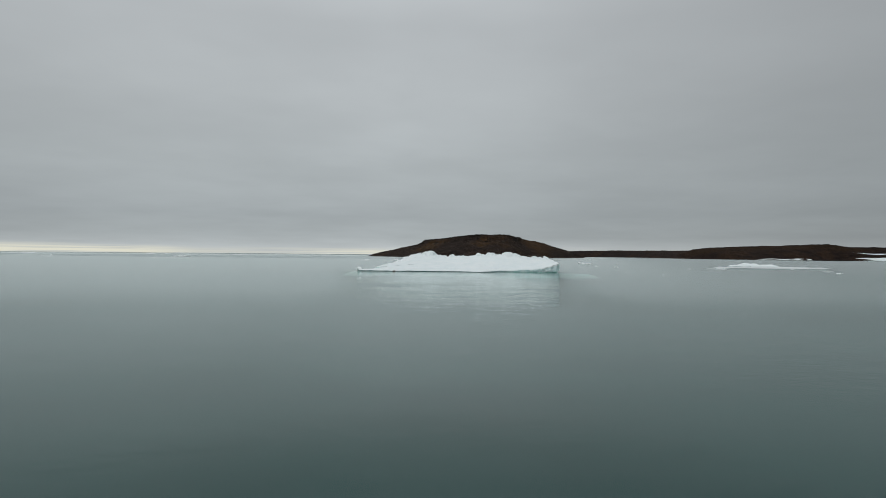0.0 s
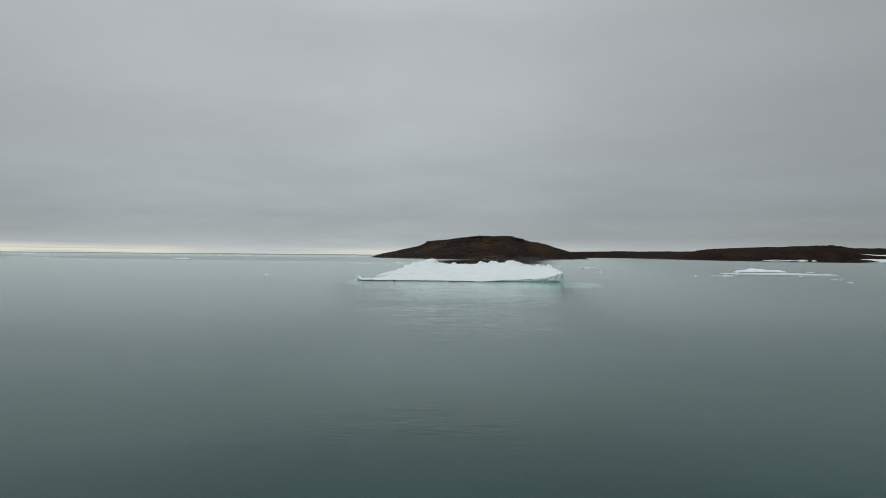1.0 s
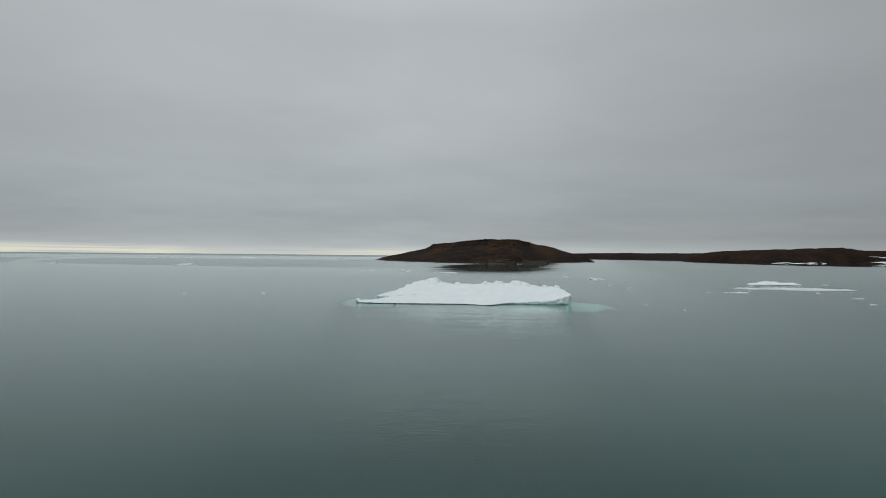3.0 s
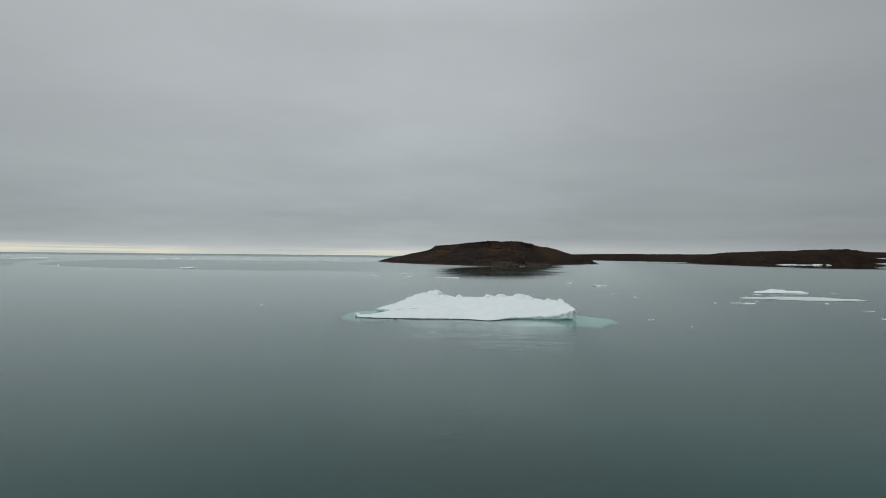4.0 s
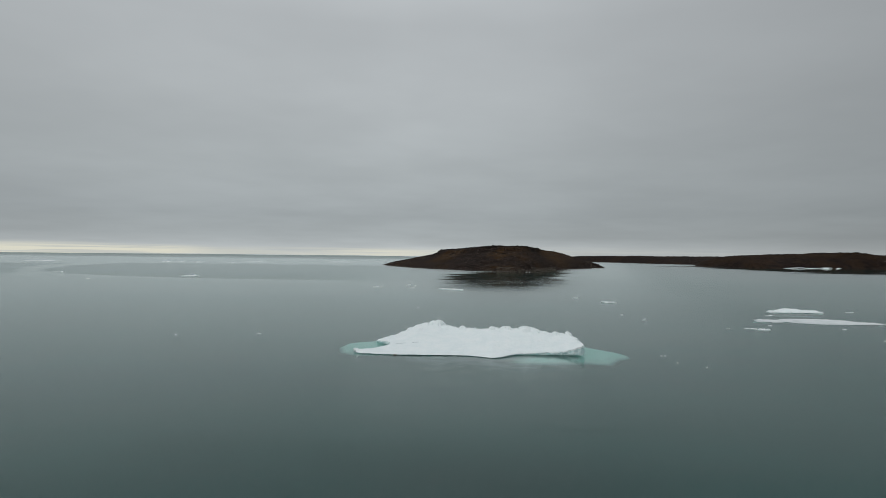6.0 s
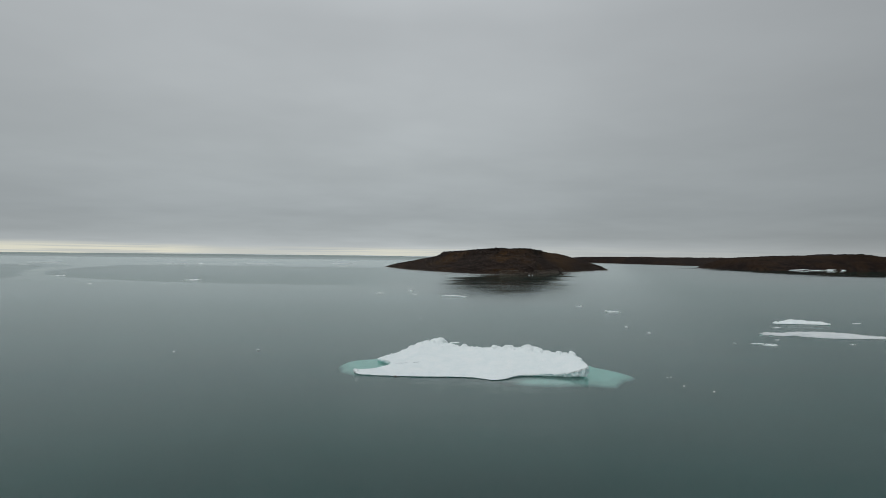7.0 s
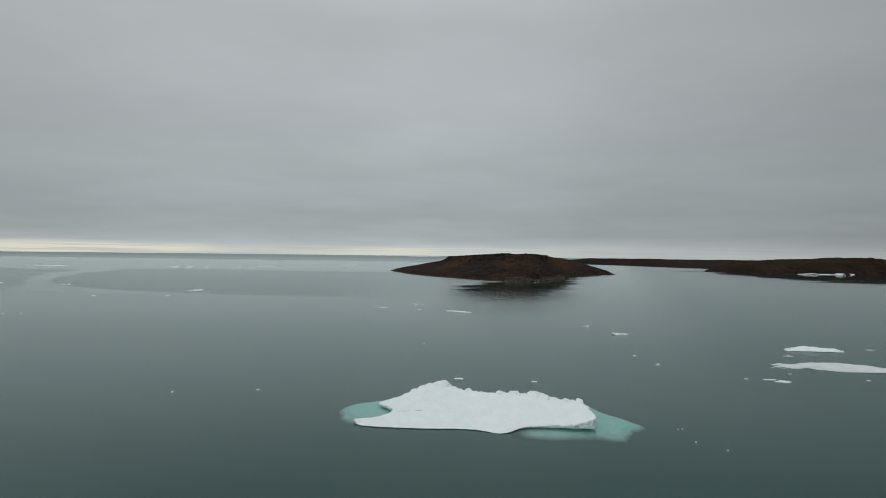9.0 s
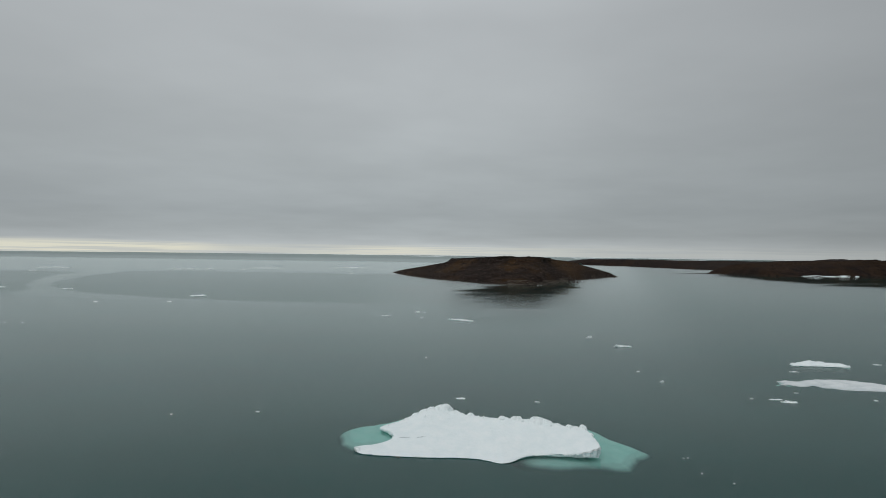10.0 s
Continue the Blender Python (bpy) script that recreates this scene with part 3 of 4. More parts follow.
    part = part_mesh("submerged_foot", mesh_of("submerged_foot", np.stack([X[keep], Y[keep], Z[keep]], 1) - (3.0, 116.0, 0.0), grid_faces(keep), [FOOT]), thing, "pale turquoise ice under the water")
    return thing


build_iceberg()


def build_debris():
    thing = tagged(holder("debris_clump", -9.2, 111.0), "small grey-brown clump of debris at the iceberg's waterline", "debris")
    grime, nt, co = material("grey_brown_grime")
    principled(nt, ramp(nt, noise_tex(nt, co, 6.0), [(0.3, (0.08, 0.075, 0.068)), (0.7, (0.22, 0.21, 0.19))]), 0.9)
    for k, (dx, dz, size) in enumerate(((-0.13, 0.04, 0.28), (0.08, 0.06, 0.34), (0.24, 0.02, 0.2))):
        me = block_mesh(950 + k)
        me.materials[0] = grime
        part_mesh("lump", me, thing).matrix_basis = pose(dx, 0, dz, 10 * k, 15, 40 * k) @ Matrix.Diagonal((size, size, size, 1))


build_debris()

# ---- drifting floes ----


def floe_mesh(name, length, width, height, seed, rough=0.25, hump=0.0, n=40):
    """A flat cake of ice: uneven outline, undercut rim, lumpy snow top."""
    rnd = random.Random(seed)
    rings = [(0.4, -0.14, 0), (0.985, 0.015, 0), (1.0, 0.45, 1), (0.97, 0.8, 1), (0.8, 1.0, 1), (0.5, 1.05, 1), (0.2, 1.0, 1)]
    verts, faces, mi = [], [], []
    out = []
    for i in range(n):
        a = 2 * math.pi * i / n
        k = 1 + rough * fbm(math.cos(a) * 1.3, math.sin(a) * 1.3, seed * 1.7, 4, 0.6)
        out.append((math.cos(a) * length / 2 * k, math.sin(a) * width / 2 * k))
    for f, z, up_part in rings:
        for x, y in out:
            px, py = x * f, y * f
            if up_part:
                lump = 0.6 + (0.5 if length > 6 else 1.3) * max(-0.3, fbm(px / length * 4.5, py / length * 4.5, seed, 2, 0.4)) + hump * math.exp(-((px / length - 0.15) ** 2 * 30 + (py / width) ** 2 * 8))
                pz = height * z * max(0.35, lump)
            else:
                pz = z
            verts.append((px, py, pz))
    for r in range(len(rings) - 1):
        o = r * n
        for i in range(n):
            j = (i + 1) % n
            faces.append((o + i, o + j, o + n + j, o + n + i))
            mi.append(1 if r < 1 else 0)
    verts.append((0, 0, height))
    o = (len(rings) - 1) * n
    for i in range(n):
        faces.append((o + i, o + (i + 1) % n, len(verts) - 1))
        mi.append(0)
    return mesh_of(name, verts, faces, [SNOW, ICE], mi)


def floe(x, y, length, width, height, seed, label, turn=0.0, rough=0.25, hump=0.0, name="ice_floe", group="drifting ice"):
    thing = tagged(holder(name, x, y, 0, turn), label, "ice floe", group)
    part_mesh("ice_top", floe_mesh("ice_top", length, width, height, seed, rough, hump), thing)
    return thing


def ice_chunk(parent, x, y, z, size, seed):
    """A broken block of ice frozen onto a floe."""
    r = random.Random(seed)
    ob = part_mesh("ice_chunk", BLOCKS[seed % len(BLOCKS)], parent)
    ob.matrix_basis = pose(x, y, z, 0, 0, r.uniform(0, 360)) @ Matrix.Diagonal((size * r.uniform(0.8, 1.5), size, size * r.uniform(0.7, 1.1), 1))


def slab(name, label, poly, lip, top, seed, step=0.16, top_mat=None, foot=True, blocks=(), ragged=0.45):
    """A larger floe from its outline: uneven snow top, low undercut wall and a faint foot."""
    cx, cy = np.mean(np.array(poly), axis=0)
    thing = tagged(holder(name, cx, cy), label, "ice floe", "drifting floes")
    line = rounded(poly, 2, ragged, seed)

    def height_at(X, Y, D):
        Z = lip + (top - lip) * np.clip(D / 2.2, 0, 1) ** 0.7
        Z = Z * np.clip(1 + 0.6 * fbm_grid(X, Y, 0.25, 4, 0.6, seed), 0.3, 2) + 0.08 * fbm_grid(X, Y, 1.1, 3, 0.6, seed + 4)
        return np.maximum(Z - (1 - np.clip(D / 0.4, 0, 1)) ** 2 * 0.5 * Z, 0.07)

    cake = ice_cake("ice_top", line, height_at, step, cx, cy, 0.05, seed)
    if top_mat:
        cake.materials[0] = top_mat
        cake.materials[1] = top_mat
    part_mesh("ice_top", cake, thing)
    for k, (bx, by, size) in enumerate(blocks):
        ice_chunk(thing, bx - cx, by - cy, top * 0.5, size, 70 + k)
    if not foot:
        return thing
    L = np.array(line)
    xs, ys = L[:, 0], L[:, 1]
    step = 0.5
    xs = np.arange(xs.min() - 2.5, xs.max() + 3, step)
    ys = np.arange(ys.min() - 2.5, ys.max() + 3, step)
    X, Y = np.meshgrid(xs, ys, indexing="ij")
    D, _, _ = outline_distance(line, X, Y)
    Z = -1.5 + 0.48 * np.clip((D + 0.6) / 2.0, 0, 1)
    keep = D > -1.3
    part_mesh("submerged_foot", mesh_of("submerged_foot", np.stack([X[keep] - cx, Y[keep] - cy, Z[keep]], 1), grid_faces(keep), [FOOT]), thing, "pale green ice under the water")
    return thing


slab("ice_floe", "flat white ice floe with a snowy top on the calm sea",
     [(95.2, 197.4), (97.5, 196.4), (103, 196.2), (108, 195.4), (111.9, 195.9), (112.2, 197.2), (109, 199.6), (104, 201.4), (99.5, 201.4), (96.3, 200.0)], 0.3, 0.95, 3.0,
     blocks=((96.8, 198.6, 0.6), (98.6, 199.6, 0.8), (100.2, 200.0, 0.9), (102.4, 199.9, 0.7), (104.2, 200.0, 0.6), (107.6, 198.6, 0.5), (110.6, 196.8, 0.6), (111.4, 196.6, 0.4)))
slab("ice_floe", "long low white ice floe with a slushy grey end",
     [(80.0, 174.4), (83.3, 175.6), (85.3, 174.2), (88.8, 176.8), (92.1, 177.8), (97.5, 177.6), (102.8, 175.2), (106.4, 172.0), (109.6, 167.2),
      (108.6, 166.0), (102.4, 165.2), (97.2, 165.3), (92.4, 165.4), (89.6, 167.0), (87.4, 167.6), (86.4, 170.6), (84.4, 168.6), (81.6, 168.6), (80.6, 170.8), (79.4, 169.2), (78.4, 171.0),
      (81.8, 172.6), (79.0, 173.4)], 0.12, 0.36, 6.0, top_mat=SLUSH, foot=False, blocks=((97.9, 176.8, 0.5), (97.2, 176.9, 0.35)))
slab("ice_floe", "thin white pan of ice near the island",
     [(-9.3, 300.3), (-6.5, 297.6), (-1.0, 294.4), (2.4, 292.2), (3.5, 293.6), (1.6, 297.0), (-2.2, 299.4), (-6.0, 301.6)], 0.1, 0.34, 9.0, 0.2, ragged=1.2,
     blocks=((-8.4, 300.4, 0.5), (-4.0, 300.4, 0.5), (-6.8, 299.6, 0.55), (-5.2, 298.6, 0.4), (-2.6, 297.0, 0.5), (-0.4, 296.0, 0.6), (0.9, 295.0, 0.45), (2.4, 293.6, 0.4)))


CHUNKS = {(54, 226): ((-1.9, 1.2), (-1.45, 0.9), (-0.9, 0.6), (-0.2, 0.8), (0.3, 0.5), (0.9, 0.7), (1.5, 0.6), (2.1, 0.7)), (47, 248): ((-0.3, 0.45), (0.7, 0.75)), (-26, 329): ((-0.6, 0.9), (0.3, 1.0), (0.8, 0.6)),
          (-301, 454.0): ((0.3, 1.2),), (71.7, 152.6): ((-0.9, 0.4), (0.2, 0.45), (0.9, 0.35)), (-180.5, 408): ((-3.5, 0.7), (-1.0, 0.6), (1.5, 0.7), (4.2, 0.8)), (49.9, 170.5): ((0.1, 0.55),)}
FLOES = [  # x, y, length, width, height
    (47, 248, 2.9, 1.2, 0.4), (54, 226, 5.2, 1.5, 0.45), (47.6, 183.3, 0.9, 0.7, 0.3), (49.9, 170.5, 1.0, 0.7, 0.4),
    (-0.2, 148.6, 2.2, 1.2, 0.4), (16.3, 147.5, 1.3, 0.7, 0.15), (-26, 329, 2.2, 1.2, 0.7), (-22.3, 329.8, 1.1, 0.7, 0.35), (-40, 310.2, 4.2, 1.6, 0.2),
    (-22, 305.7, 2.2, 1.0, 0.2), (-45.5, 317.3, 1.0, 0.6, 0.2), (-11.5, 197.8, 0.5, 0.4, 0.2), (-180.5, 408, 11.5, 5.0, 0.9), (-306, 455.5, 8.5, 3.0, 0.35),
    (-301, 454.0, 2.4, 1.6, 0.8), (-641, 902, 60, 16, 0.8), (-579, 777, 11, 5, 0.6), (-363, 462, 7, 4, 0.5), (-218.6, 357, 3.0, 1.2, 0.15),
    (-178.6, 365.5, 3.0, 1.2, 0.15), (-186, 259, 0.9, 0.6, 0.12), (-193, 258, 0.9, 0.6, 0.12), (-461, 932, 14, 6, 0.9), (-437, 929, 10, 5, 1.0),
    (-414, 939, 8, 5, 0.8), (-358, 937, 4, 3, 1.2), (-345, 1010, 34, 9, 0.9), (-222, 1110, 36, 10, 0.9), (-167, 841, 8, 3, 0.5),
    (-39.9, 134.4, 0.7, 0.5, 0.22), (-55.7, 131.2, 0.45, 0.3, 0.1), (35.5, 114.6, 0.3, 0.25, 0.1), (36.2, 114.7, 0.3, 0.22, 0.1),
    (35.9, 108.2, 0.25, 0.2, 0.08), (39.0, 104.7, 0.35, 0.25, 0.1), (69.7, 154.8, 3.0, 1.0, 0.3), (71.7, 152.6, 3.4, 1.6, 0.55), (91.2, 187.5, 2.4, 1.0, 0.35),
    (78.0, 161.9, 1.0, 0.6, 0.15), (64.7, 155.2, 0.9, 0.6, 0.2), (122.5, 201.5, 2.6, 1.2, 0.3), (92.2, 156.0, 1.0, 0.8, 0.3), (89.1, 136.7, 2.6, 1.2, 0.14),
    (80.4, 120.0, 1.4, 0.8, 0.25)]
for i, (fx, fy, fl, fw, fh) in enumerate(FLOES):
    big_one = fl > 4
    made_floe = floe(fx, fy, fl, fw, fh * (1.0 if big_one else 0.45), 10 + i * 3,
         "flat white ice floe lying low in the calm sea" if big_one else "small white lump of drifting ice on the sea",
         0, 0.5 if fh / fl > 0.2 else 0.35, 0.6 if fh > 0.7 else 0.0, name="ice_floe" if big_one else "ice_lump", group="drifting floes" if big_one else "drifting ice lumps")
    for k, (cx, size) in enumerate(CHUNKS.get((fx, fy), ())):
        ice_chunk(made_floe, cx, 0.1 * fw * math.sin(k * 2.1), fh * 0.3 + size * 0.22, size, i + k * 7)

for ix, iy, il in ((66.5, 598.5, 2.2), (70.0, 601.0, 1.2), (176.0, 801.0, 2.4), (181.0, 808.0, 1.8), (184, 812, 1.2)):
    floe(ix, iy, il * 0.7, il * 0.45, 0.3, int(ix), "stranded white lump of ice at the island shore", name="ice_lump", group="drifting ice lumps")
for k, (ix, iy, il) in enumerate(((-1500, 4300, 800), (-700, 4420, 700), (100, 4480, 900), (900, 4400, 700), (1500, 4250, 800), (2300, 4000, 600), (700, 3500, 260), (1150, 3450, 420), (-260, 3700, 200))):
    floe(ix, iy, il, 60, 2.6, 300 + k, "long thin white edge of far pack ice", name="pack_ice", group="far pack ice")

# ---- island ----
SHORE = [(-119, 900), (-79, 776), (-44, 700), (-11, 660), (16, 612), (45, 603), (67, 600), (89, 650), (118, 716), (157, 774), (183, 814),
         (208, 846), (200, 900), (150, 980), (80, 1020), (0, 1020), (-70, 980), (-110, 930)]
SPINE = [(-119, 900, 0.5), (-95, 880, 4.6), (-60, 830, 11.5), (-36, 815, 16.0), (-28, 812, 18.5), (-24, 812, 21.6), (0, 780, 22.8), (18, 745, 24.8), (30, 720, 25.7),
         (45, 710, 26.0), (75, 710, 26.2), (86, 730, 24.9), (100, 760, 24.0), (118, 785, 22.5), (135, 800, 19.6), (160, 820, 13.5), (185, 835, 7.0), (208, 846, 0.8)]


def island_height(X, Y, D):
    ynear = np.interp(X, [-119, -79, -44, -11, 16, 45, 67, 89, 118, 157, 183, 208], [900, 776, 700, 660, 612, 603, 600, 650, 716, 774, 814, 846])
    yc, zc = interp(X, SPINE, 1), interp(X, SPINE, 2)
    s = (Y - ynear) / np.maximum(yc - ynear, 4)
    # a broken rock rim under the flat top, from the western shoulder to the eastern one
    rim = np.clip((X + 40) / 15, 0, 1) * np.clip((105 - X) / 25, 0, 1)
    s = s + 0.05 * rim * fbm_grid(X, Y, 0.06, 3, 0.6, 4.0)
    g_soft = np.clip(s, 0, 1) ** 0.85
    g_rim = np.where(s < 0.74, 0.78 * np.clip(s / 0.74, 0, 1) ** 0.9, 0.78 + 0.22 * np.clip((s - 0.74) / 0.1, 0, 1))
    g = rim * g_rim + (1 - rim) * g_soft
    back = np.clip((Y - yc) / 180, 0, 1)
    z = zc * np.where(Y > yc, 1 - back ** 1.5 * 0.9, g)
    z += (0.3 + 0.03 * z) * fbm_grid(X, Y, 0.03, 5, 0.6) + 0.55 * np.clip(z / 8, 0, 1) * fbm_grid(X, Y, 0.17, 3, 0.65, 7.0)
    shore = np.clip(D / 9.0, 0, 1)
    return np.where(D > 0, z * shore ** 0.8 + 0.35 * shore, D * 0.25)


def build_island():
    thing = tagged(holder("island", 45, 800), "dark brown rocky tundra island with a boulder-strewn flat top", "island")
    step = 1.9
    xs, ys = np.arange(-128, 218, step), np.arange(590, 1030, step)
    X, Y = np.meshgrid(xs, ys, indexing="ij")
    shore = rounded(SHORE, 2)
    shore = [(a + 2.5 * fbm(a * 0.05, b * 0.05, 1), b + 4 * fbm(a * 0.05, b * 0.05, 2)) for a, b in shore]
    D, _, _ = outline_distance(shore, X, Y)
    Z = island_height(X, Y, D)
    keep = D > -9
    part_mesh("hill", mesh_of("hill", np.stack([X[keep] - 45, Y[keep] - 800, Z[keep]], 1), grid_faces(keep), [TUNDRA]), thing, "brown stony tundra slope with rusty moss")
    return thing, xs, ys, Z, D


island, IX, IY, IZ, ID = build_island()


def boulder_mesh(seed, mat):
    """A squat angular stone about one metre across."""
    rnd = random.Random(seed)
    bm = bmesh.new()
    bmesh.ops.create_icosphere(bm, subdivisions=1, radius=0.5)
    for v in bm.verts:
        v.co *= 1 + rnd.uniform(-0.28, 0.25)
        v.co.z *= 0.72
    me = bpy.data.meshes.new("boulder")
    bm.to_mesh(me)
    bm.free()
    me.materials.append(mat)
    return me


def ground_at(x, y):
    i, j = int((x - IX[0]) / (IX[1] - IX[0]) + 0.5), int((y - IY[0]) / (IY[1] - IY[0]) + 0.5)
    return float(IZ[i, j]), float(ID[i, j])


STONES = [boulder_mesh(k, ROCK) for k in range(7)]
rnd = random.Random(11)
made = 0
while made < 290:
    # crags along the rim and the skyline
    bx = rnd.uniform(-36, 100)
    yc, zc = float(interp(bx, SPINE, 1)), float(interp(bx, SPINE, 2))
    by = yc + (rnd.uniform(-6, 3) if rnd.random() < 0.6 else rnd.uniform(-45, -6))
    bz, inland = ground_at(bx, by)
    if inland < 4:
        continue
    size = rnd.uniform(1.2, 2.8) * (1.4 if rnd.random() < 0.2 else 1.0)
    ob = new("boulder", STONES[made % 7])
    ob.parent = island
    ob.matrix_basis = pose(bx - 45, by - 800, bz + size * 0.12, rnd.uniform(-15, 15), rnd.uniform(-15, 15), rnd.uniform(0, 360)) @ Matrix.Diagonal((size * rnd.uniform(0.8, 1.5), size, size * rnd.uniform(0.7, 1.1), 1))
    made += 1


def scattered(name, count, seed, mat, chooser, label):
    """Many loose stones in one mesh."""
    rnd = random.Random(seed)
    base_v, base_f = [], []
    for me in STONES:
        base_v.append(np.array([v.co[:] for v in me.vertices]))
        base_f.append(np.array([p.vertices[:] for p in me.polygons]))
    vs, fs, total, placed = [], [], 0, 0
    for _ in range(count * 6):
        if placed >= count:
            break
        x, y, size = chooser(rnd)
        z, inland = ground_at(x, y)
        if inland < 0.3:
            continue
        k = rnd.randrange(7)
        a = rnd.uniform(0, 6.28)
        v = base_v[k] * (size * rnd.uniform(0.8, 1.4), size, size * rnd.uniform(0.7, 1.2))
        v = np.stack([v[:, 0] * math.cos(a) - v[:, 1] * math.sin(a), v[:, 0] * math.sin(a) + v[:, 1] * math.cos(a), v[:, 2]], 1)
        vs.append(v + (x - 45, y - 800, z + size * 0.1))
        fs.append(base_f[k] + total)
        total += len(v)
        placed += 1
    ob = part_mesh(name, mesh_of(name, np.concatenate(vs), np.concatenate(fs), [mat], soft=False), island, label)
    return tagged(ob, kind="stuff")


def on_slope(r):
    x = r.uniform(-110, 200)
    lo = float(np.interp(x, [p[0] for p in SHORE[:12]], [p[1] for p in SHORE[:12]]))
    hi = float(interp(x, SPINE, 1))
    return x, lo + (hi - lo) * r.random() ** 1.2, r.uniform(0.45, 1.05) * (1.7 if r.random() < 0.08 else 1)


def on_beach(r):
    x = r.uniform(-115, 206)
    lo = float(np.interp(x, [p[0] for p in SHORE[:12]], [p[1] for p in SHORE[:12]]))
    return x, lo + r.uniform(0, 12), r.uniform(0.35, 0.95)


def on_top(r):
    x = r.uniform(-34, 98)
    return x, float(interp(x, SPINE, 1)) + r.uniform(-20, 5), r.uniform(0.6, 1.4)


def speckled(name, lo, hi):
    m, nt, co = material(name)
    v = node(nt, "ShaderNodeNewGeometry").outputs["Random Per Island"]
    principled(nt, ramp(nt, v, [(0.0, lo), (0.7, [(a + b) / 2 for a, b in zip(lo, hi)]), (1.0, hi)]), 0.9, bump(nt, noise_tex(nt, co, 1.5), 0.3), **{"Specular IOR Level": 0.1})
    return m


scattered("slope_rubble", 5500, 21, speckled("slope_stone", (0.006, 0.0047, 0.0042), (0.135, 0.104, 0.082)), on_slope, "scattered dark stones on the slope")
scattered("rim_rubble", 2600, 22, speckled("rim_stone", (0.005, 0.0045, 0.004), (0.026, 0.021, 0.017)), on_top, "dark broken rock along the rim")


def on_gravel(r):
    x = r.uniform(38, 112)
    lo = float(np.interp(x, [p[0] for p in SHORE[:12]], [p[1] for p in SHORE[:12]]))
    return x, lo + 1.5 + 11 * r.random() ** 1.5, r.uniform(0.35, 0.8)


scattered("gravel_beach", 2600, 24, speckled("pale_gravel", (0.04, 0.035, 0.03), (0.27, 0.235, 0.195)), on_gravel, "pale gravel beach on the near shore")
scattered("beach_shingle", 2200, 23, speckled("shore_stone", (0.014, 0.011, 0.010), (0.19, 0.165, 0.14)), on_beach, "grey shingle along the waterline")

# ---- mainland across the bay ----


def build_coast(name, label, near, spine, y_back, step, mat, rough=1.0):
    x0, x1 = near[0][0], near[-1][0]
    thing = tagged(holder(name, (x0 + x1) / 2, near[len(near) // 2][1]), label, "headland")
    ox, oy = thing.matrix_basis.translation[:2]
    xs = np.arange(x0, x1 + step, step)
    ys = np.arange(min(n[1] for n in near) - 3 * step, y_back, step)
    X, Y = np.meshgrid(xs, ys, indexing="ij")
    yn = interp(X, near, 1) + 6 * fbm_grid(X, 0 * Y, 0.012, 3)
    yc, zc = interp(X, spine, 1), interp(X, spine, 2)
    s = (Y - yn) / np.maximum(yc - yn, 6)
    z = zc * np.clip(s, 0, 1) ** 0.75
    depth = interp(X, spine, 3)
    z = np.where(Y > yc, zc * (1 - 1.15 * np.clip((Y - yc) / depth, 0, 1) ** 3), z)
    z += np.clip(s * 3, 0, 1) * rough * ((0.3 + 0.04 * z) * fbm_grid(X, Y, 0.02, 5, 0.6))
    z = np.where(s < 0, np.maximum(s * 4, -3), z + 0.2)
    z = np.where(Y > yc + depth, np.minimum(z, -0.3), z)
    z = np.where((X < x0 + step) | (X > x1 - step), np.minimum(z, 0.2), z)
    keep = (s > -0.6) & (Y < yc + depth + step)
    part_mesh("land", mesh_of("land", np.stack([X[keep] - ox, Y[keep] - oy, z[keep]], 1), grid_faces(keep), [mat]), thing, "low dark brown tundra slope")
    return thing, (X, Y, z)


headland, HL = build_coast("headland", "long low dark brown tundra headland with snow banks at the shore",
    [(418, 1062), (432, 1022), (465, 1002), (500, 985), (600, 1000), (690, 1020), (1000, 1040), (1600, 1050)],
    [(418, 1078, 0.2, 14), (424, 1076, 4, 16), (434, 1066, 11.2, 30), (446, 1058, 16.0, 44), (470, 1052, 18.9, 80), (520, 1050, 21.3, 150), (600, 1050, 23.7, 300),
     (648, 1050, 24.7, 300), (660, 1050, 27.0, 300), (685, 1050, 27.0, 300), (708, 1050, 24.2, 300), (745, 1054, 22.3, 300), (800, 1064, 22.8, 300), (1600, 1085, 23.3, 300)],
    1400, 5.0, HEAD_TUNDRA)
far_coast, FL = build_coast("far_coast", "distant flat dark tundra shore across the bay",
    [(288, 1740), (318, 1680), (412, 1560), (450, 1440), (482, 1340), (530, 1300), (700, 1290), (1200, 1290)],
    [(288, 1760, 3, 260), (310, 1740, 11, 260), (345, 1715, 15.8, 260), (412, 1640, 17.1, 260), (460, 1540, 17.4, 260), (540, 1460, 17.6, 260), (1200, 1430, 18.5, 260)],
    2200, 12.0, FAR_TUNDRA)


def gravel_bar(parent, x0, y0, x1, y1, width, height):
    """A low tapering spit of gravel."""
    ox, oy = parent.matrix_basis.translation[:2]
    n, cross, verts, faces = 40, 6, [], []
    for i in range(n + 1):
        f = i / n
        w = width * (0.25 + 0.75 * f) * (1 + 0.3 * fbm(f * 6, 0, 2.0))
        for k in range(cross + 1):
            v = k / cross - 0.5
            verts.append((x0 + (x1 - x0) * f - ox, y0 + (y1 - y0) * f + 3 * math.sin(f * 5) + v * w - oy, -0.3 + (height + 0.3) * (0.35 + 0.65 * f) * (1 - (2 * v) ** 2)))
    for i in range(n):
        for k in range(cross):
            o = i * (cross + 1) + k
            faces.append((o, o + cross + 1, o + cross + 2, o + 1))
    return part_mesh("gravel_spit", mesh_of("gravel_spit", verts, faces, [FAR_TUNDRA]), parent, "thin dark gravel spit at the waterline")


gravel_bar(headland, 336, 1036, 432, 1056, 12, 1.0)


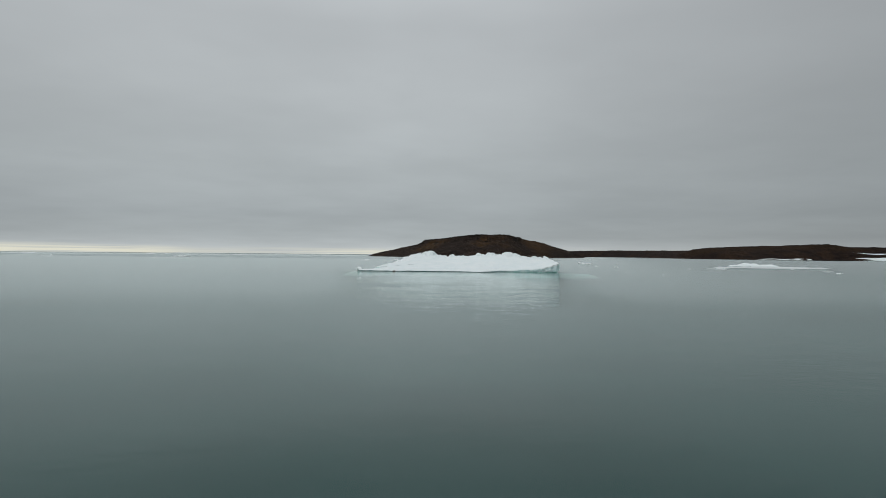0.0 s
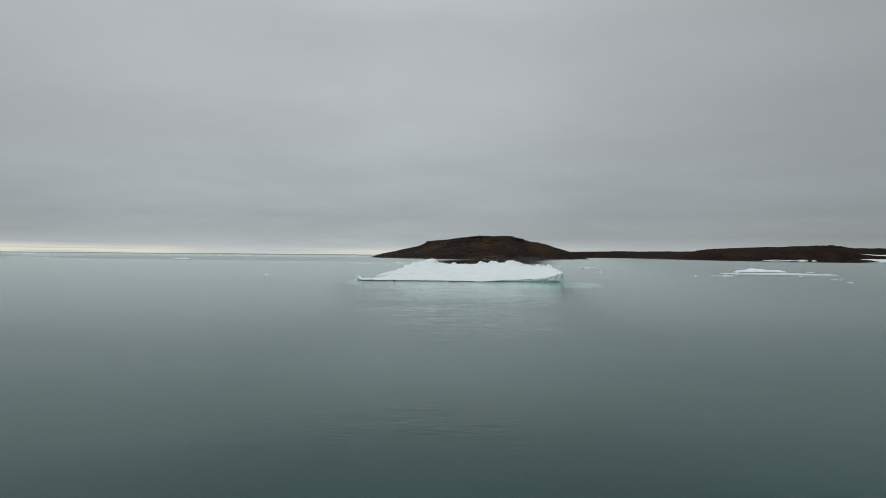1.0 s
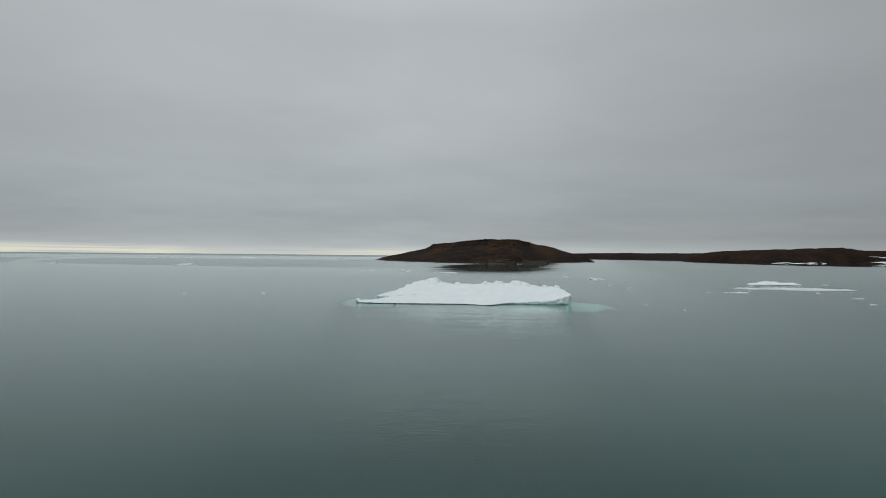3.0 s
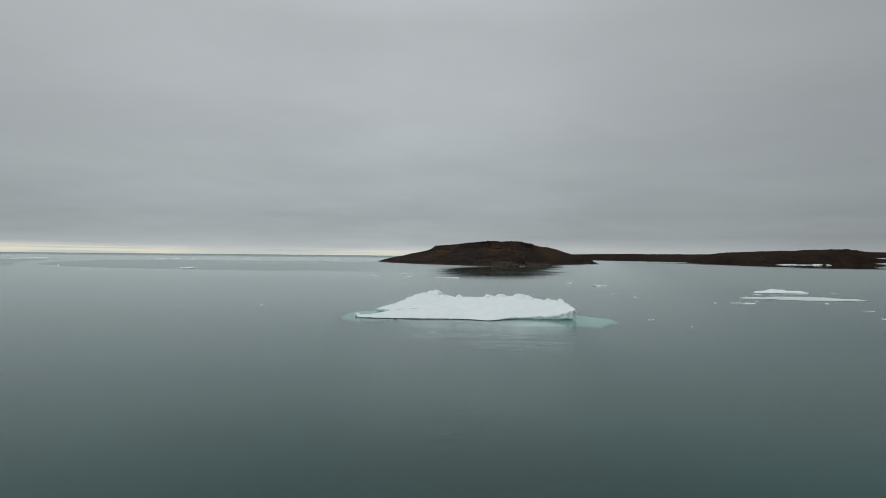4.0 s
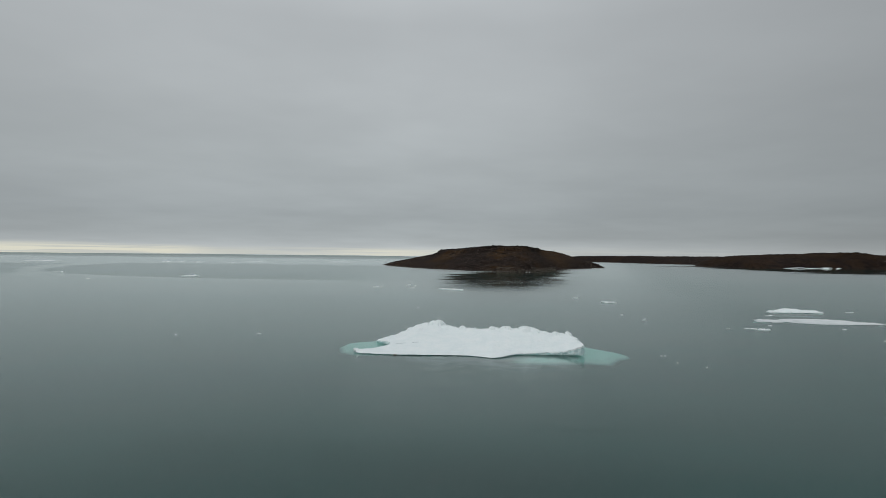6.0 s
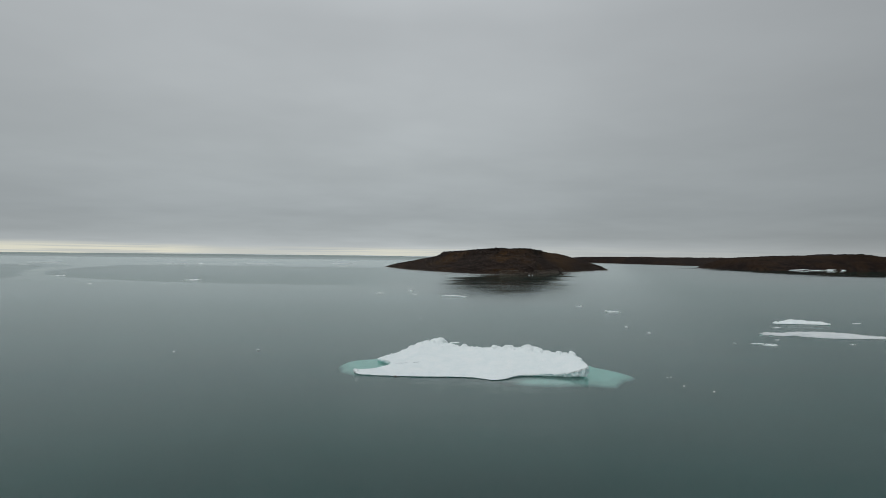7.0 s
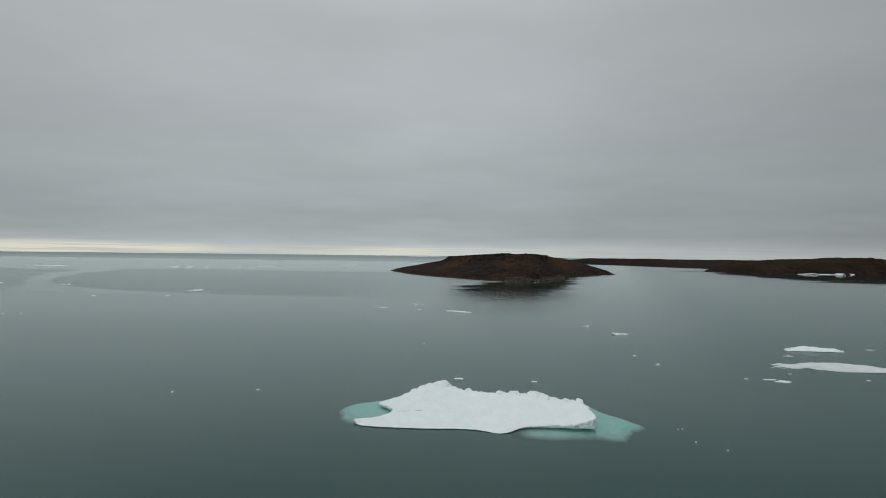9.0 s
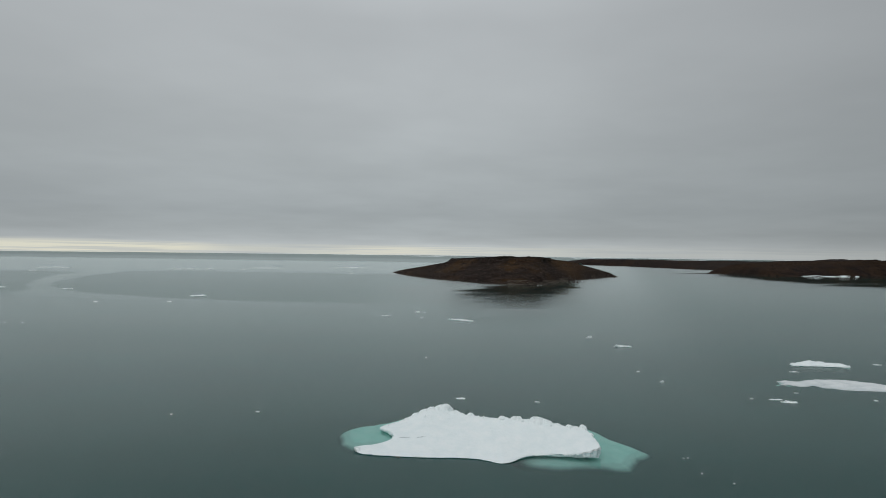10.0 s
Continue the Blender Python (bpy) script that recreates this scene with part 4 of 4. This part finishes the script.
def field_height(field, x, y):
    X, Y, Z = field
    i = min(max(int((x - X[0, 0]) / (X[1, 0] - X[0, 0]) + 0.5), 0), Z.shape[0] - 1)
    j = min(max(int((y - Y[0, 0]) / (Y[0, 1] - Y[0, 0]) + 0.5), 0), Z.shape[1] - 1)
    return float(Z[i, j])


def coast_rubble(parent, field, near, spine_y, x0, x1, count, sizes, seed):
    ox, oy = parent.matrix_basis.translation[:2]
    r = random.Random(seed)
    base_v = [np.array([v.co[:] for v in me.vertices]) for me in STONES]
    base_f = [np.array([p.vertices[:] for p in me.polygons]) for me in STONES]
    vs, fs, total = [], [], 0
    for _ in range(count):
        x = r.uniform(x0, x1)
        lo = float(np.interp(x, [p[0] for p in near], [p[1] for p in near]))
        y = lo + 4 + (spine_y - lo) * r.random()
        z = field_height(field, x, y)
        if z < 0.3:
            continue
        size, k = r.uniform(*sizes), r.randrange(7)
        v = base_v[k] * (size * r.uniform(0.8, 1.8), size, size * r.uniform(0.6, 1.0))
        vs.append(v + (x - ox, y - oy, z + 0.1 * size))
        fs.append(base_f[k] + total)
        total += len(v)
    ob = part_mesh("slope_rubble", mesh_of("slope_rubble", np.concatenate(vs), np.concatenate(fs), [COAST_STONE], soft=False), parent, "dark stones scattered over the slope")
    return tagged(ob, kind="stuff")


COAST_STONE = speckled("coast_stone", (0.005, 0.004, 0.0036), (0.05, 0.038, 0.031))
coast_rubble(headland, HL, [(418, 1062), (432, 1022), (500, 985), (600, 1000), (690, 1020), (1000, 1040)], 1056, 425, 900, 4200, (0.4, 1.1), 31)
coast_rubble(far_coast, FL, [(288, 1740), (318, 1680), (412, 1560), (450, 1440), (482, 1340), (700, 1290)], 1700, 300, 640, 1500, (0.6, 1.5), 32)
rnd = random.Random(33)
for k in range(64):
    # a crag on the crest, and broken rock along the western brow
    bx = rnd.uniform(654, 700) if k < 26 else rnd.uniform(440, 560)
    by = float(np.interp(bx, (440, 470, 520, 700), (1060, 1052, 1050, 1050))) + rnd.uniform(-8, 3)
    size = rnd.uniform(1.4, 3.4) if k < 26 else rnd.uniform(0.9, 2.2)
    ob = new("outcrop_rock", STONES[k % 7])
    ob.parent = headland
    ob.matrix_basis = Matrix.Translation(-headland.matrix_basis.translation) @ pose(bx, by, field_height(HL, bx, by) + size * 0.1, 0, 0, rnd.uniform(0, 360)) @ Matrix.Diagonal((size * 1.6, size, size * 0.7, 1))


def snow_bank(parent, field, points, width, seed, label="strip of old snow along the shore"):
    """A tongue of old snow draped over the land: points (x, y), tapering ends."""
    X, Y, Z = field
    xs, ys = X[:, 0], Y[0]
    ox, oy = parent.matrix_basis.translation[:2]
    px = [p[0] for p in points]
    verts, faces = [], []
    n, cross = 60, 6
    for i in range(n + 1):
        x = px[0] + (px[-1] - px[0]) * i / n
        yc = float(np.interp(x, px, [p[1] for p in points]))
        w = width * max(0.03, math.sin(math.pi * i / n)) * (1 + 0.6 * fbm(x * 0.06, 0, seed))
        for k in range(cross + 1):
            y = yc + (k / cross - 0.5) * w
            a, b = np.clip(np.interp(x, xs, np.arange(len(xs))), 0, len(xs) - 1.001), np.clip(np.interp(y, ys, np.arange(len(ys))), 0, len(ys) - 1.001)
            i0, j0, u, v = int(a), int(b), a % 1, b % 1
            z = Z[i0, j0] * (1 - u) * (1 - v) + Z[i0 + 1, j0] * u * (1 - v) + Z[i0, j0 + 1] * (1 - u) * v + Z[i0 + 1, j0 + 1] * u * v
            thick = (0.55 * (1 - abs(2 * k / cross - 1) ** 2) + 0.12) * min(1.0, w / width) if 0 < k < cross else -0.4
            verts.append((x - ox, y - oy, max(float(z), -0.2) + thick))
    for i in range(n):
        for k in range(cross):
            o = i * (cross + 1) + k
            faces.append((o, o + cross + 1, o + cross + 2, o + 1))
    return part_mesh("snow_bank", mesh_of("snow_bank", verts, faces, [SNOW]), parent, label)


for bank, width in (([(526, 990), (560, 993), (602, 999)], 3.2), ([(592, 1000), (612, 1002)], 3.4), ([(617, 1004), (629, 1005)], 3),
                    ([(712, 1023), (750, 1026), (830, 1029)], 6), ([(716, 1035), (760, 1037), (840, 1040)], 3)):
    snow_bank(headland, HL, bank, width, bank[0][0] * 0.01)
